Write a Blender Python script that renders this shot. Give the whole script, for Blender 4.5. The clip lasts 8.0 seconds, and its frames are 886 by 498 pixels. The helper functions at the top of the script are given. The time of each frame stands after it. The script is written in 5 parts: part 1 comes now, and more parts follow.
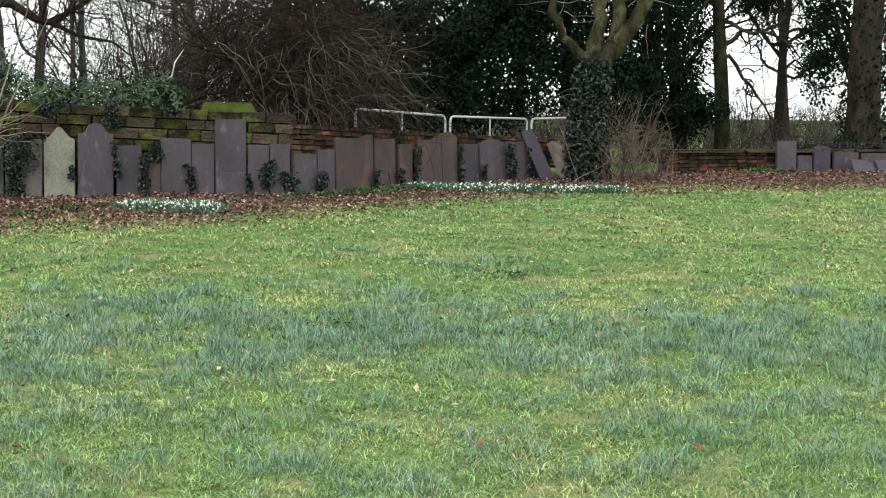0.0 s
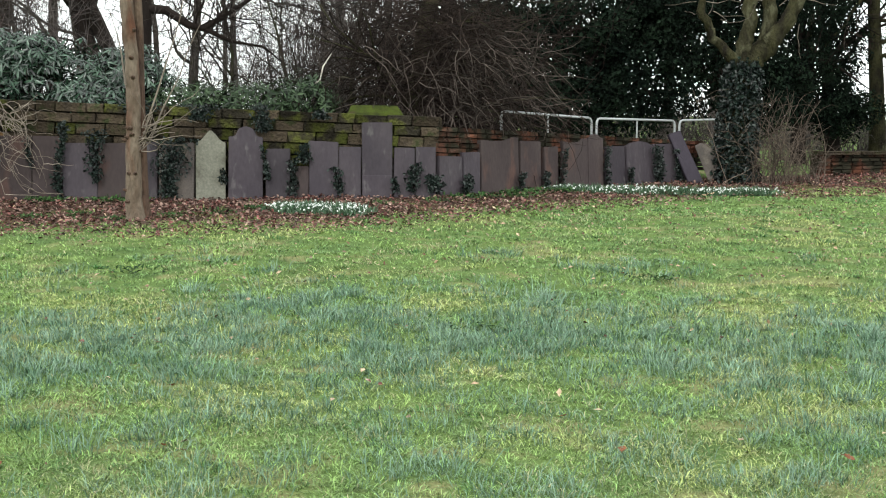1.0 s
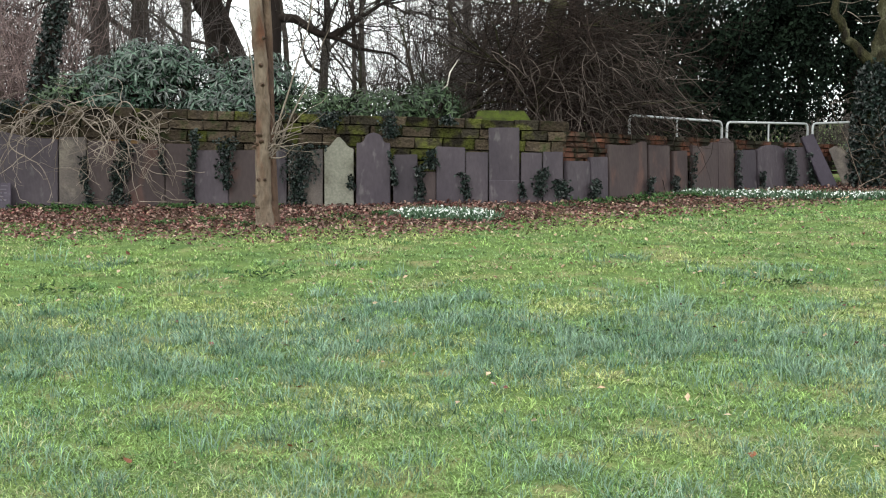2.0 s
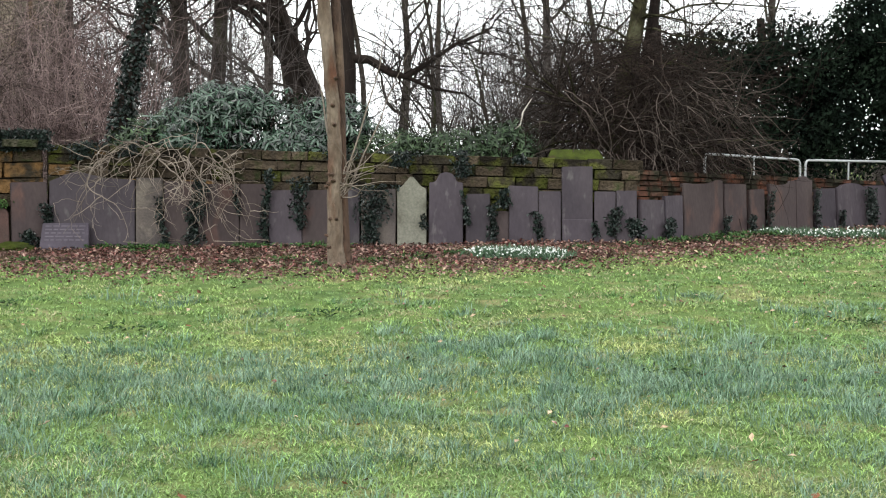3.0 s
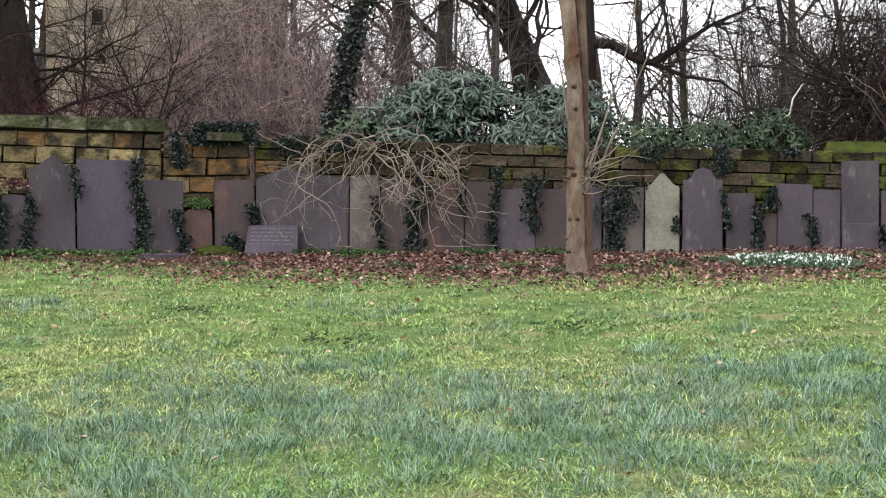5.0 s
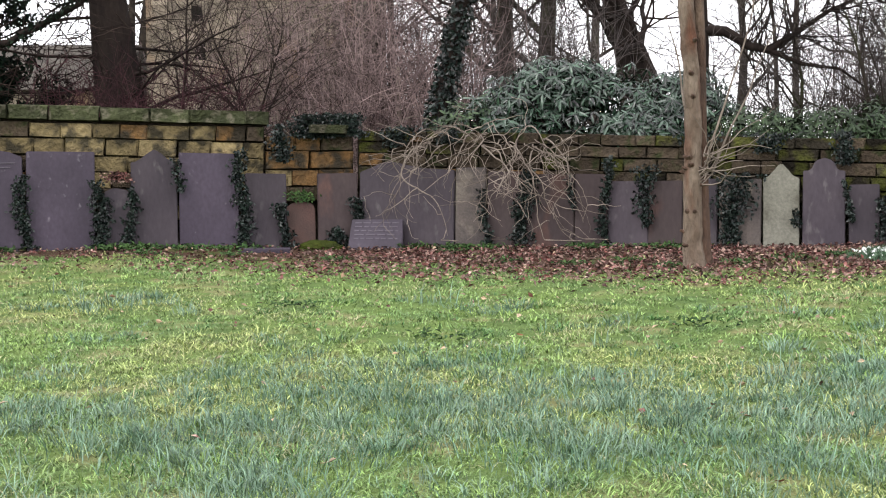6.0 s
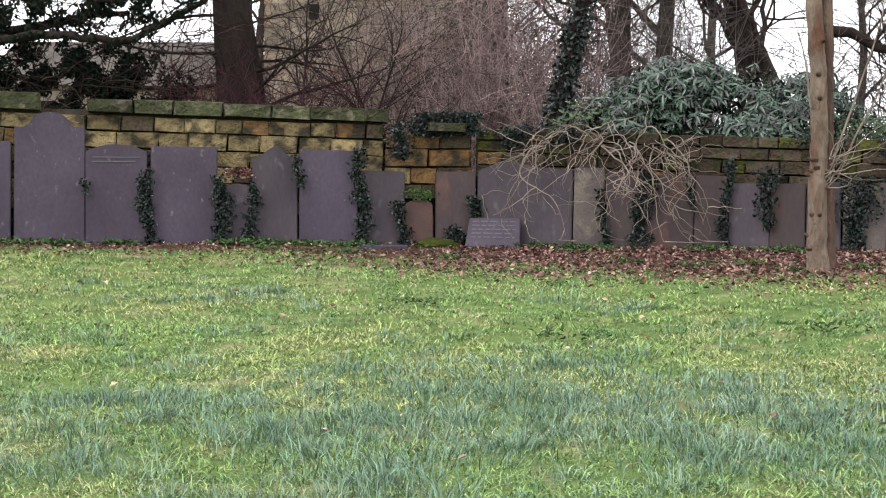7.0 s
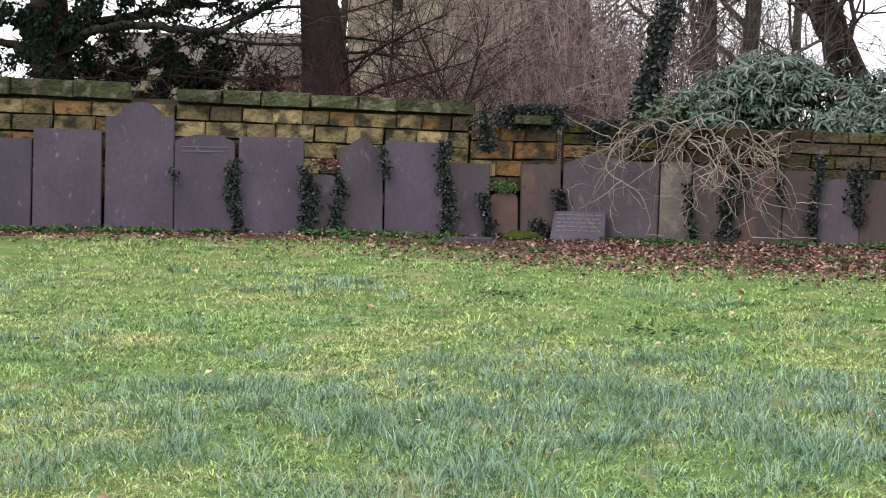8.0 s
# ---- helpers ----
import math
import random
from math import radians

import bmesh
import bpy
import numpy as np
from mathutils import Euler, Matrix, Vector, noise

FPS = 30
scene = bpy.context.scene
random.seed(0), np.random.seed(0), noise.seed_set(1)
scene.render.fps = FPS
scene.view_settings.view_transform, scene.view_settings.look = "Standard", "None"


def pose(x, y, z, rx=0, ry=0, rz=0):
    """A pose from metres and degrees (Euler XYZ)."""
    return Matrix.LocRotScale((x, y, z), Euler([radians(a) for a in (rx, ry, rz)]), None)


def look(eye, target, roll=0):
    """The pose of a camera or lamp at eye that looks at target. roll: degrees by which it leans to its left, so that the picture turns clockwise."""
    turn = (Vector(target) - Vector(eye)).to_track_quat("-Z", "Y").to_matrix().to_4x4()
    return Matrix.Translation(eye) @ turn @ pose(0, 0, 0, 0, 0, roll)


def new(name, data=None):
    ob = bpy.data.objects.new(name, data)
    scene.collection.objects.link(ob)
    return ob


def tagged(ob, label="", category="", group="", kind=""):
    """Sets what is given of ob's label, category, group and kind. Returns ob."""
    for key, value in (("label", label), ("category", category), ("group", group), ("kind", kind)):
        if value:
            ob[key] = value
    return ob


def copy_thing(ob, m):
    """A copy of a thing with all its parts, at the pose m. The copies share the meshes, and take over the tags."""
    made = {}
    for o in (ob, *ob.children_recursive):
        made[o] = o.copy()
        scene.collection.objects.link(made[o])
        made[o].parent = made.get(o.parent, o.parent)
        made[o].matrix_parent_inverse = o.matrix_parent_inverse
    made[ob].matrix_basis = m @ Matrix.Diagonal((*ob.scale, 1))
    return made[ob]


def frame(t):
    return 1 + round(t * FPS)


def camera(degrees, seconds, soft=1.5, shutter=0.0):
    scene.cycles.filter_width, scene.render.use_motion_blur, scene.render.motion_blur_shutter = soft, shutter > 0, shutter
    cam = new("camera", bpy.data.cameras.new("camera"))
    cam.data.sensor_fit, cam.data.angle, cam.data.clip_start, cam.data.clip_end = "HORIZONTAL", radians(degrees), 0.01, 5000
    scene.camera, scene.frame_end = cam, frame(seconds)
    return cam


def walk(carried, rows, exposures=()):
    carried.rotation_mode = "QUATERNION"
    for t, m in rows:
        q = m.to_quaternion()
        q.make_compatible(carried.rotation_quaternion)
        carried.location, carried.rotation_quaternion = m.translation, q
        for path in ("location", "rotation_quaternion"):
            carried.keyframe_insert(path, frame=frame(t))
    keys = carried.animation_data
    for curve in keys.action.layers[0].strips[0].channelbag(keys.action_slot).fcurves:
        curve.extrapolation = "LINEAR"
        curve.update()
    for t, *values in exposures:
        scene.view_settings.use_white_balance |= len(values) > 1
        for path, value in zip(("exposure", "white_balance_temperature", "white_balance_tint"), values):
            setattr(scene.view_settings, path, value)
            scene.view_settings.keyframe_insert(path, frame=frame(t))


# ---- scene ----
cam = camera(33.56, 8.0, 1.1)
PATH = [  # seconds, eye, turn to the right, tilt down, lean
    (0.0, 0.000, -1.795, 2.409, 11.90, 5.34, 1.13),
    (0.5, 0.016, -1.784, 2.419, 8.66, 5.31, 1.42),
    (1.0, 0.029, -1.768, 2.417, 6.16, 5.36, 0.86),
    (1.5, 0.036, -1.748, 2.397, 4.03, 5.79, 0.90),
    (2.0, 0.057, -1.716, 2.374, 1.12, 5.10, 0.32),
    (2.2, 0.072, -1.703, 2.368, 0.48, 3.92, 0.34),
    (3.3, 0.260, -1.586, 2.290, -3.18, 3.31, -0.12),
    (3.5, 0.260, -1.280, 2.241, -3.82, 3.06, -0.18),
    (4.0, 0.100, -0.481, 2.134, -6.14, 2.57, -0.18),
    (4.5, -0.091, 0.291, 2.043, -8.28, 2.66, -0.02),
    (5.0, -0.280, 1.048, 1.960, -10.84, 2.57, 0.02),
    (5.2, -0.351, 1.326, 1.934, -11.65, 2.44, -0.25),
    (6.3, -0.624, 1.528, 1.886, -15.62, 2.72, 0.08),
    (6.5, -0.654, 1.525, 1.884, -16.46, 2.69, 0.25),
    (7.0, -0.705, 1.489, 1.877, -18.62, 2.66, 0.58),
    (7.5, -0.754, 1.463, 1.877, -20.13, 2.74, 0.89),
    (8.0, -0.802, 1.442, 1.882, -21.59, 3.02, 1.14),
]


def heading(turn, tilt):
    a, b = radians(turn), radians(tilt)
    return Vector((math.sin(a) * math.cos(b), math.cos(a) * math.cos(b), -math.sin(b)))


walk(cam, [(t, look((x, y, z), Vector((x, y, z)) + heading(turn, tilt), lean)) for t, x, y, z, turn, tilt, lean in PATH],
     [(0, -0.08, 6500, 0), (2, -0.02, 6500, 3), (4, 0.0, 6500, 8), (6.5, 0.08, 6500, 13), (8, 0.08, 6500, 12)])

# ---- light: a bright overcast sky with a faint, very soft sun ----
world = bpy.data.worlds.new("overcast")
scene.world = world
world.use_nodes = True
wn, wl = world.node_tree.nodes, world.node_tree.links
sky = wn.new("ShaderNodeTexSky")
sky.sky_type, sky.sun_disc, sky.sun_elevation, sky.sun_rotation = "NISHITA", False, radians(38), radians(200)
sky.air_density, sky.dust_density = 1.0, 4.0
pale = wn.new("ShaderNodeHueSaturation")
pale.inputs["Saturation"].default_value = 0.12
cloud = wn.new("ShaderNodeMix")
cloud.data_type = "RGBA"
cloud.inputs["Factor"].default_value = 0.75
cloud.inputs[7].default_value = (20.5, 20.6, 21.2, 1)
wl.new(sky.outputs[0], pale.inputs["Color"])
wl.new(pale.outputs[0], cloud.inputs[6])
wl.new(cloud.outputs[2], wn["Background"].inputs["Color"])
wn["Background"].inputs["Strength"].default_value = 0.15
sun = new("sun", bpy.data.lights.new("sun", "SUN"))
sun.data.energy, sun.data.angle, sun.data.color = 1.2, radians(25), (1.0, 0.97, 0.92)
sun.matrix_world = look((-6, -14, 15), (0, 0, 0))


# ---- materials ----
def mat(name, a, b, scale=5.0, rough=0.85, bump=0.3, fine=60.0, c=None, vary=0.0, stretch=(1, 1, 1), spec=0.3, edge=0.5, soft=0.15, islands=True, bump_size=0.01, c_scale=2.0, c_at=0.6, speck=0.25):
    """a and b mixed by a large noise, c in patches, a fine grain over all, and each piece a little lighter or darker by vary."""
    m = bpy.data.materials.new(name)
    m.use_nodes = True
    n, l = m.node_tree.nodes, m.node_tree.links
    bsdf = n["Principled BSDF"]
    geo = n.new("ShaderNodeNewGeometry")
    mp = n.new("ShaderNodeMapping")
    mp.inputs["Scale"].default_value = stretch
    l.new(geo.outputs["Position"], mp.inputs["Vector"])

    def noisy(s, detail=5.0):
        t = n.new("ShaderNodeTexNoise")
        t.inputs["Scale"].default_value, t.inputs["Detail"].default_value = s, detail
        l.new(mp.outputs[0], t.inputs["Vector"])
        return t.outputs["Fac"]

    def ramp(v, lo, hi, o0=0.0, o1=1.0):
        r = n.new("ShaderNodeMapRange")
        r.inputs[1].default_value, r.inputs[2].default_value = lo, hi
        r.inputs[3].default_value, r.inputs[4].default_value = o0, o1
        l.new(v, r.inputs[0])
        return r.outputs[0]

    def mix(f, x, y):
        k = n.new("ShaderNodeMix")
        k.data_type = "RGBA"
        l.new(f, k.inputs["Factor"])
        for sock, v in ((k.inputs[6], x), (k.inputs[7], y)):
            if isinstance(v, tuple):
                sock.default_value = (*v, 1)
            else:
                l.new(v, sock)
        return k.outputs[2]

    col = mix(ramp(noisy(scale), edge - soft, edge + soft), a, b)
    if c:
        col = mix(ramp(noisy(c_scale, 8.0), c_at - 0.04, c_at + 0.08), col, c)
    grain = noisy(fine, 6.0)
    hsv = n.new("ShaderNodeHueSaturation")
    l.new(col, hsv.inputs["Color"])
    value = ramp(grain, 0.25, 0.75, 1 - speck, 1 + speck)
    if vary:
        if islands:
            rnd = geo.outputs["Random Per Island"]
        else:
            rnd = n.new("ShaderNodeObjectInfo").outputs["Random"]
        v2 = n.new("ShaderNodeMath")
        v2.operation = "MULTIPLY"
        l.new(value, v2.inputs[0])
        l.new(ramp(rnd, 0, 1, 1 - vary, 1 + vary), v2.inputs[1])
        value = v2.outputs[0]
    l.new(value, hsv.inputs["Value"])
    l.new(hsv.outputs[0], bsdf.inputs["Base Color"])
    bsdf.inputs["Roughness"].default_value = rough
    bsdf.inputs["Specular IOR Level"].default_value = spec
    if bump:
        bp = n.new("ShaderNodeBump")
        bp.inputs["Strength"].default_value, bp.inputs["Distance"].default_value = bump, bump_size
        l.new(grain, bp.inputs["Height"])
        l.new(bp.outputs[0], bsdf.inputs["Normal"])
    return m


M_SLATE = mat("slate", (0.036, 0.029, 0.036), (0.053, 0.043, 0.050), 2.2, 0.62, 0.3, 25, (0.080, 0.071, 0.074), 0.2, (1, 1, 0.45), 0.2, islands=False, c_scale=9.0, c_at=0.63, speck=0.16)
M_SLATE_BROWN = mat("brown_slate", (0.039, 0.028, 0.029), (0.055, 0.041, 0.040), 2.2, 0.7, 0.3, 25, (0.075, 0.043, 0.037), 0.18, (1, 1, 0.45), 0.2, islands=False, c_scale=3.2, c_at=0.57, speck=0.16)
M_SLATE_BLUE = mat("violet_slate", (0.032, 0.025, 0.036), (0.046, 0.036, 0.051), 1.8, 0.55, 0.25, 25, (0.10, 0.088, 0.102), 0.17, (1, 1, 0.7), 0.2, islands=False, c_scale=13.0, c_at=0.68, speck=0.17)
M_STONE_PALE = mat("pale_lichened_stone", (0.112, 0.110, 0.086), (0.170, 0.166, 0.135), 2.6, 0.9, 0.6, 30, (0.072, 0.066, 0.050), 0.05, islands=False, c_scale=3.5, c_at=0.55)
M_STONE_TAN = mat("weathered_tan_stone", (0.100, 0.084, 0.074), (0.062, 0.052, 0.050), 2.5, 0.9, 0.5, 40, (0.125, 0.108, 0.09), 0.05, islands=False, c_scale=4)
M_STONE_RED = mat("red_sandstone", (0.075, 0.043, 0.037), (0.050, 0.034, 0.030), 4, 0.9, 0.4, 70, islands=False)
M_SANDSTONE = mat("ochre_sandstone", (0.19, 0.148, 0.075), (0.11, 0.086, 0.047), 5.0, 0.95, 1.0, 22, (0.04, 0.034, 0.022), 0.4, islands=False, c_scale=5.5, c_at=0.53, bump_size=0.05, spec=0.1)
M_SANDSTONE_ORANGE = mat("orange_sandstone", (0.145, 0.08, 0.032), (0.085, 0.054, 0.027), 5.0, 0.95, 1.0, 22, (0.033, 0.027, 0.019), 0.4, islands=False, c_scale=5.5, c_at=0.52, bump_size=0.05, spec=0.1)
M_SANDSTONE_DARK = mat("sooty_sandstone", (0.042, 0.033, 0.025), (0.068, 0.051, 0.034), 5.0, 0.95, 1.0, 22, (0.028, 0.032, 0.015), 0.45, islands=False, c_scale=5, c_at=0.55, bump_size=0.05, spec=0.06)
M_SANDSTONE_MOSS = mat("mossy_sandstone", (0.056, 0.062, 0.015), (0.044, 0.037, 0.020), 4.0, 0.95, 1.0, 22, (0.022, 0.019, 0.014), 0.5, islands=False, c_scale=4.0, c_at=0.48, bump_size=0.06, spec=0.06)
M_COPING = mat("green_stained_coping", (0.050, 0.056, 0.028), (0.030, 0.033, 0.019), 4.5, 0.95, 1.0, 22, (0.10, 0.092, 0.066), 0.35, islands=False, c_scale=6, c_at=0.57, bump_size=0.06, spec=0.06)
M_MOSS = mat("moss", (0.05, 0.064, 0.012), (0.028, 0.035, 0.011), 6.0, 1.0, 1.0, 90, (0.05, 0.04, 0.02), 0.2, c_scale=5, spec=0.05, bump_size=0.03)
M_MORTAR = mat("dark_mortar", (0.028, 0.023, 0.017), (0.055, 0.044, 0.031), 5.0, 0.95, 0.8, 60, spec=0.06, bump_size=0.02)
M_BRICK = mat("red_brick", (0.100, 0.040, 0.025), (0.050, 0.026, 0.020), 4.0, 0.9, 0.8, 40, (0.022, 0.020, 0.014), 0.5, islands=False, c_scale=3.0, c_at=0.46, spec=0.06)
M_GALV = mat("galvanised_steel", (0.36, 0.37, 0.38), (0.30, 0.31, 0.32), 9, 0.45, 0.05, 120, spec=0.5)
M_BARK = mat("bark", (0.042, 0.034, 0.027), (0.022, 0.018, 0.015), 7, 0.95, 0.8, 40, (0.04, 0.043, 0.022), 0.2, (1, 1, 0.25), bump_size=0.02, spec=0.06)
M_BARK_DARK = mat("dark_bark", (0.022, 0.0165, 0.014), (0.013, 0.010, 0.009), 7, 0.95, 0.8, 40, vary=0.2, stretch=(1, 1, 0.25), bump_size=0.02, spec=0.06)
M_BARK_MOSSY = mat("mossy_bark", (0.042, 0.040, 0.020), (0.016, 0.014, 0.010), 5, 0.95, 1.0, 30, (0.075, 0.072, 0.044), 0.1, (1, 1, 0.5), bump_size=0.06, spec=0.04, c_scale=4, c_at=0.58)
M_BARK_YOUNG = mat("smooth_tan_bark", (0.165, 0.128, 0.096), (0.085, 0.058, 0.040), 5.5, 0.85, 1.0, 26, (0.088, 0.038, 0.021), 0.0, (1, 1, 0.35), c_scale=2.6, c_at=0.53, bump_size=0.05)
M_BARK_RUSSET = mat("russet_bark", (0.085, 0.048, 0.031), (0.045, 0.027, 0.019), 5.5, 0.85, 1.0, 26, (0.11, 0.075, 0.052), 0.0, (1, 1, 0.35), c_scale=3, c_at=0.58, bump_size=0.05)
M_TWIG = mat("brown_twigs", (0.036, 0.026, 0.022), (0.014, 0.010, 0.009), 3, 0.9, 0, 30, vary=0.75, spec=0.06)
# darker copy of the brown twigs: the tangle's inner shade put into colour
M_TWIG_SHADE = mat("shade_dark_twigs", (0.021, 0.0155, 0.013), (0.009, 0.007, 0.006), 3, 0.9, 0, 30, vary=0.75, spec=0.05)
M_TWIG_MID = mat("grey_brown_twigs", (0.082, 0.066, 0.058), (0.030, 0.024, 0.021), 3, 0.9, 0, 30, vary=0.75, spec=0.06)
M_TWIG_DARKRED = mat("dark_red_shoots", (0.060, 0.027, 0.031), (0.022, 0.012, 0.013), 3, 0.9, 0, 30, vary=0.5, spec=0.06)
M_TWIG_RED = mat("reddish_twigs", (0.235, 0.175, 0.168), (0.10, 0.070, 0.068), 2, 0.9, 0, 30, vary=0.7, spec=0.06)
M_TWIG_PALE = mat("pale_twigs", (0.215, 0.18, 0.15), (0.11, 0.088, 0.073), 4, 0.85, 0, 40, vary=0.4, spec=0.1)
M_TWIG_GREY = mat("grey_twigs", (0.105, 0.090, 0.086), (0.040, 0.033, 0.031), 2, 0.9, 0, 30, vary=0.65, spec=0.06)
M_TWIG_BROWN = mat("tawny_twigs", (0.125, 0.098, 0.08), (0.06, 0.045, 0.037), 3, 0.9, 0, 30, vary=0.55, spec=0.08)
M_IVY = mat("ivy_leaves", (0.005, 0.009, 0.008), (0.012, 0.020, 0.015), 9, 0.33, 0.1, 70, vary=0.8, spec=0.36)
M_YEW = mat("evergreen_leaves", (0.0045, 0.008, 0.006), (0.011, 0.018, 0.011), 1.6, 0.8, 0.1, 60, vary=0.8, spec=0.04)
M_RHODO = mat("rhododendron_leaves", (0.004, 0.013, 0.007), (0.034, 0.064, 0.040), 7, 0.27, 0.1, 60, vary=0.9, spec=0.5)
M_LAUREL = mat("laurel_leaves", (0.016, 0.030, 0.013), (0.034, 0.055, 0.024), 4, 0.45, 0.1, 60, vary=0.7, spec=0.22)
M_WEED = mat("weed_leaves", (0.020, 0.052, 0.013), (0.050, 0.092, 0.026), 8, 0.6, 0.1, 60, vary=0.6, spec=0.2)
M_DROP_LEAF = mat("snowdrop_leaves", (0.05, 0.10, 0.05), (0.085, 0.14, 0.085), 8, 0.6, 0, 60, vary=0.4)
M_DROP_FLOWER = mat("snowdrop_petals", (0.80, 0.82, 0.80), (0.70, 0.74, 0.70), 20, 0.6, 0, 60, vary=0.1)
M_LEAF_RED = mat("fallen_leaves", (0.140, 0.053, 0.046), (0.048, 0.024, 0.021), 3, 0.7, 0.1, 60, (0.28, 0.20, 0.165), 0.8, c_scale=16, c_at=0.57, spec=0.2)
M_LEAF_TAN = mat("tan_leaves", (0.20, 0.130, 0.105), (0.11, 0.064, 0.052), 5, 0.7, 0.1, 60, vary=0.6, spec=0.2)
M_LEAF_PALE = mat("bleached_leaves", (0.37, 0.29, 0.20), (0.22, 0.14, 0.085), 1.3, 0.75, 0.1, 60, vary=0.5)
M_LEAF_ORANGE = mat("orange_leaf", (0.17, 0.068, 0.034), (0.10, 0.045, 0.026), 9, 0.75, 0.2, 60, spec=0.15)
M_SOIL = mat("litter_soil", (0.072, 0.042, 0.030), (0.05, 0.036, 0.024), 4, 0.95, 1.0, 50, (0.085, 0.095, 0.035), 0.0, c_scale=1.5, c_at=0.58, bump_size=0.02, spec=0.06)
M_GROUND = mat("grassy_ground", (0.115, 0.165, 0.050), (0.075, 0.118, 0.040), 2.2, 1.0, 1.0, 35, (0.175, 0.175, 0.08), 0.0, c_scale=1.8, c_at=0.58, spec=0.05, bump_size=0.04)
M_TOWER = mat("tower_stone", (0.20, 0.165, 0.13), (0.14, 0.118, 0.095), 1.6, 0.95, 0.6, 20, (0.17, 0.11, 0.07), 0.25, c_scale=0.9, c_at=0.6, islands=False, spec=0.1)
M_ROOF = mat("roof_slates", (0.06, 0.053, 0.047), (0.09, 0.08, 0.068), 3, 0.8, 0.4, 30, vary=0.2, spec=0.1)
M_DARK = mat("dark_opening", (0.010, 0.009, 0.008), (0.016, 0.014, 0.012), 5, 0.9, 0, 30, spec=0.02)
M_CARVED = mat("worn_lettering", (0.075, 0.065, 0.080), (0.095, 0.083, 0.10), 9, 0.8, 0, 60)


# ---- mesh helpers ----
def mesh_object(name, verts, faces, material, parent=None, label="", smooth=False):
    me = bpy.data.meshes.new(name)
    me.from_pydata(verts, [], faces)
    me.materials.append(material)
    if smooth:
        me.polygons.foreach_set("use_smooth", np.ones(len(me.polygons), bool))
    me.update()
    ob = new(name, me)
    if parent:
        ob.parent = parent
    if label:
        ob["label"] = label
    return ob


def part(name, bm, material, parent, label=""):
    """Links a bmesh as one mesh object under a thing or a part."""
    me = bpy.data.meshes.new(name)
    bm.to_mesh(me)
    bm.free()
    me.materials.append(material)
    ob = new(name, me)
    ob.parent = parent
    if label:
        ob["label"] = label
    return ob


def lifted(m):
    """A pose given over the lawn, raised by the lawn's grade at that spot."""
    return Matrix.Translation((0, 0, float(climb(m.translation.y)))) @ m


def thing(name, m, label, category, group="", kind=""):
    ob = new(name)
    ob.matrix_world = lifted(m)
    return tagged(ob, label, category, group, kind)


def box(bm, x0, x1, y0, y1, z0, z1, bevel=0.0):
    vs = [bm.verts.new(p) for p in ((x0, y0, z0), (x1, y0, z0), (x1, y1, z0), (x0, y1, z0), (x0, y0, z1), (x1, y0, z1), (x1, y1, z1), (x0, y1, z1))]
    fs = [bm.faces.new([vs[i] for i in f]) for f in ((3, 2, 1, 0), (4, 5, 6, 7), (0, 1, 5, 4), (1, 2, 6, 5), (2, 3, 7, 6), (3, 0, 4, 7))]
    if bevel:
        bmesh.ops.bevel(bm, geom=list({e for f in fs for e in f.edges}), offset=bevel, segments=1, affect="EDGES")


class Tubes:
    """Collects tapered, bent tubes into one mesh."""

    def __init__(self):
        self.v, self.f = [], []

    def add(self, pts, radii, sides=5):
        base = len(self.v)
        for i, p in enumerate(pts):
            d = (pts[min(i + 1, len(pts) - 1)] - pts[max(i - 1, 0)])
            d = d.normalized() if d.length > 1e-6 else Vector((0, 0, 1))
            a = d.cross(Vector((0.31, 0.9, 0.2)))
            a.normalize()
            b = d.cross(a)
            for k in range(sides):
                g = 6.2832 * k / sides
                self.v.append(p + (a * math.cos(g) + b * math.sin(g)) * radii[i])
        for i in range(len(pts) - 1):
            for k in range(sides):
                k2 = (k + 1) % sides
                o = base + i * sides
                self.f.append((o + k, o + k2, o + sides + k2, o + sides + k))

    def object(self, name, material, parent=None, label="", smooth=True):
        ob = mesh_object(name, self.v, self.f, material, parent, label, smooth)
        if name in ("framework", "crown", "twigwork", "undergrowth"):
            ob["kind"] = "stuff"
        return ob


def wander(rng, p, d, length, n, bend, pull):
    """A crooked line of n steps from p along d; pull draws it up or down."""
    pts, d, step = [Vector(p)], Vector(d).normalized(), length / n
    for _ in range(n):
        d = (d + Vector((rng.gauss(0, bend), rng.gauss(0, bend), rng.gauss(0, bend) + pull))).normalized()
        pts.append(pts[-1] + d * step)
    return pts


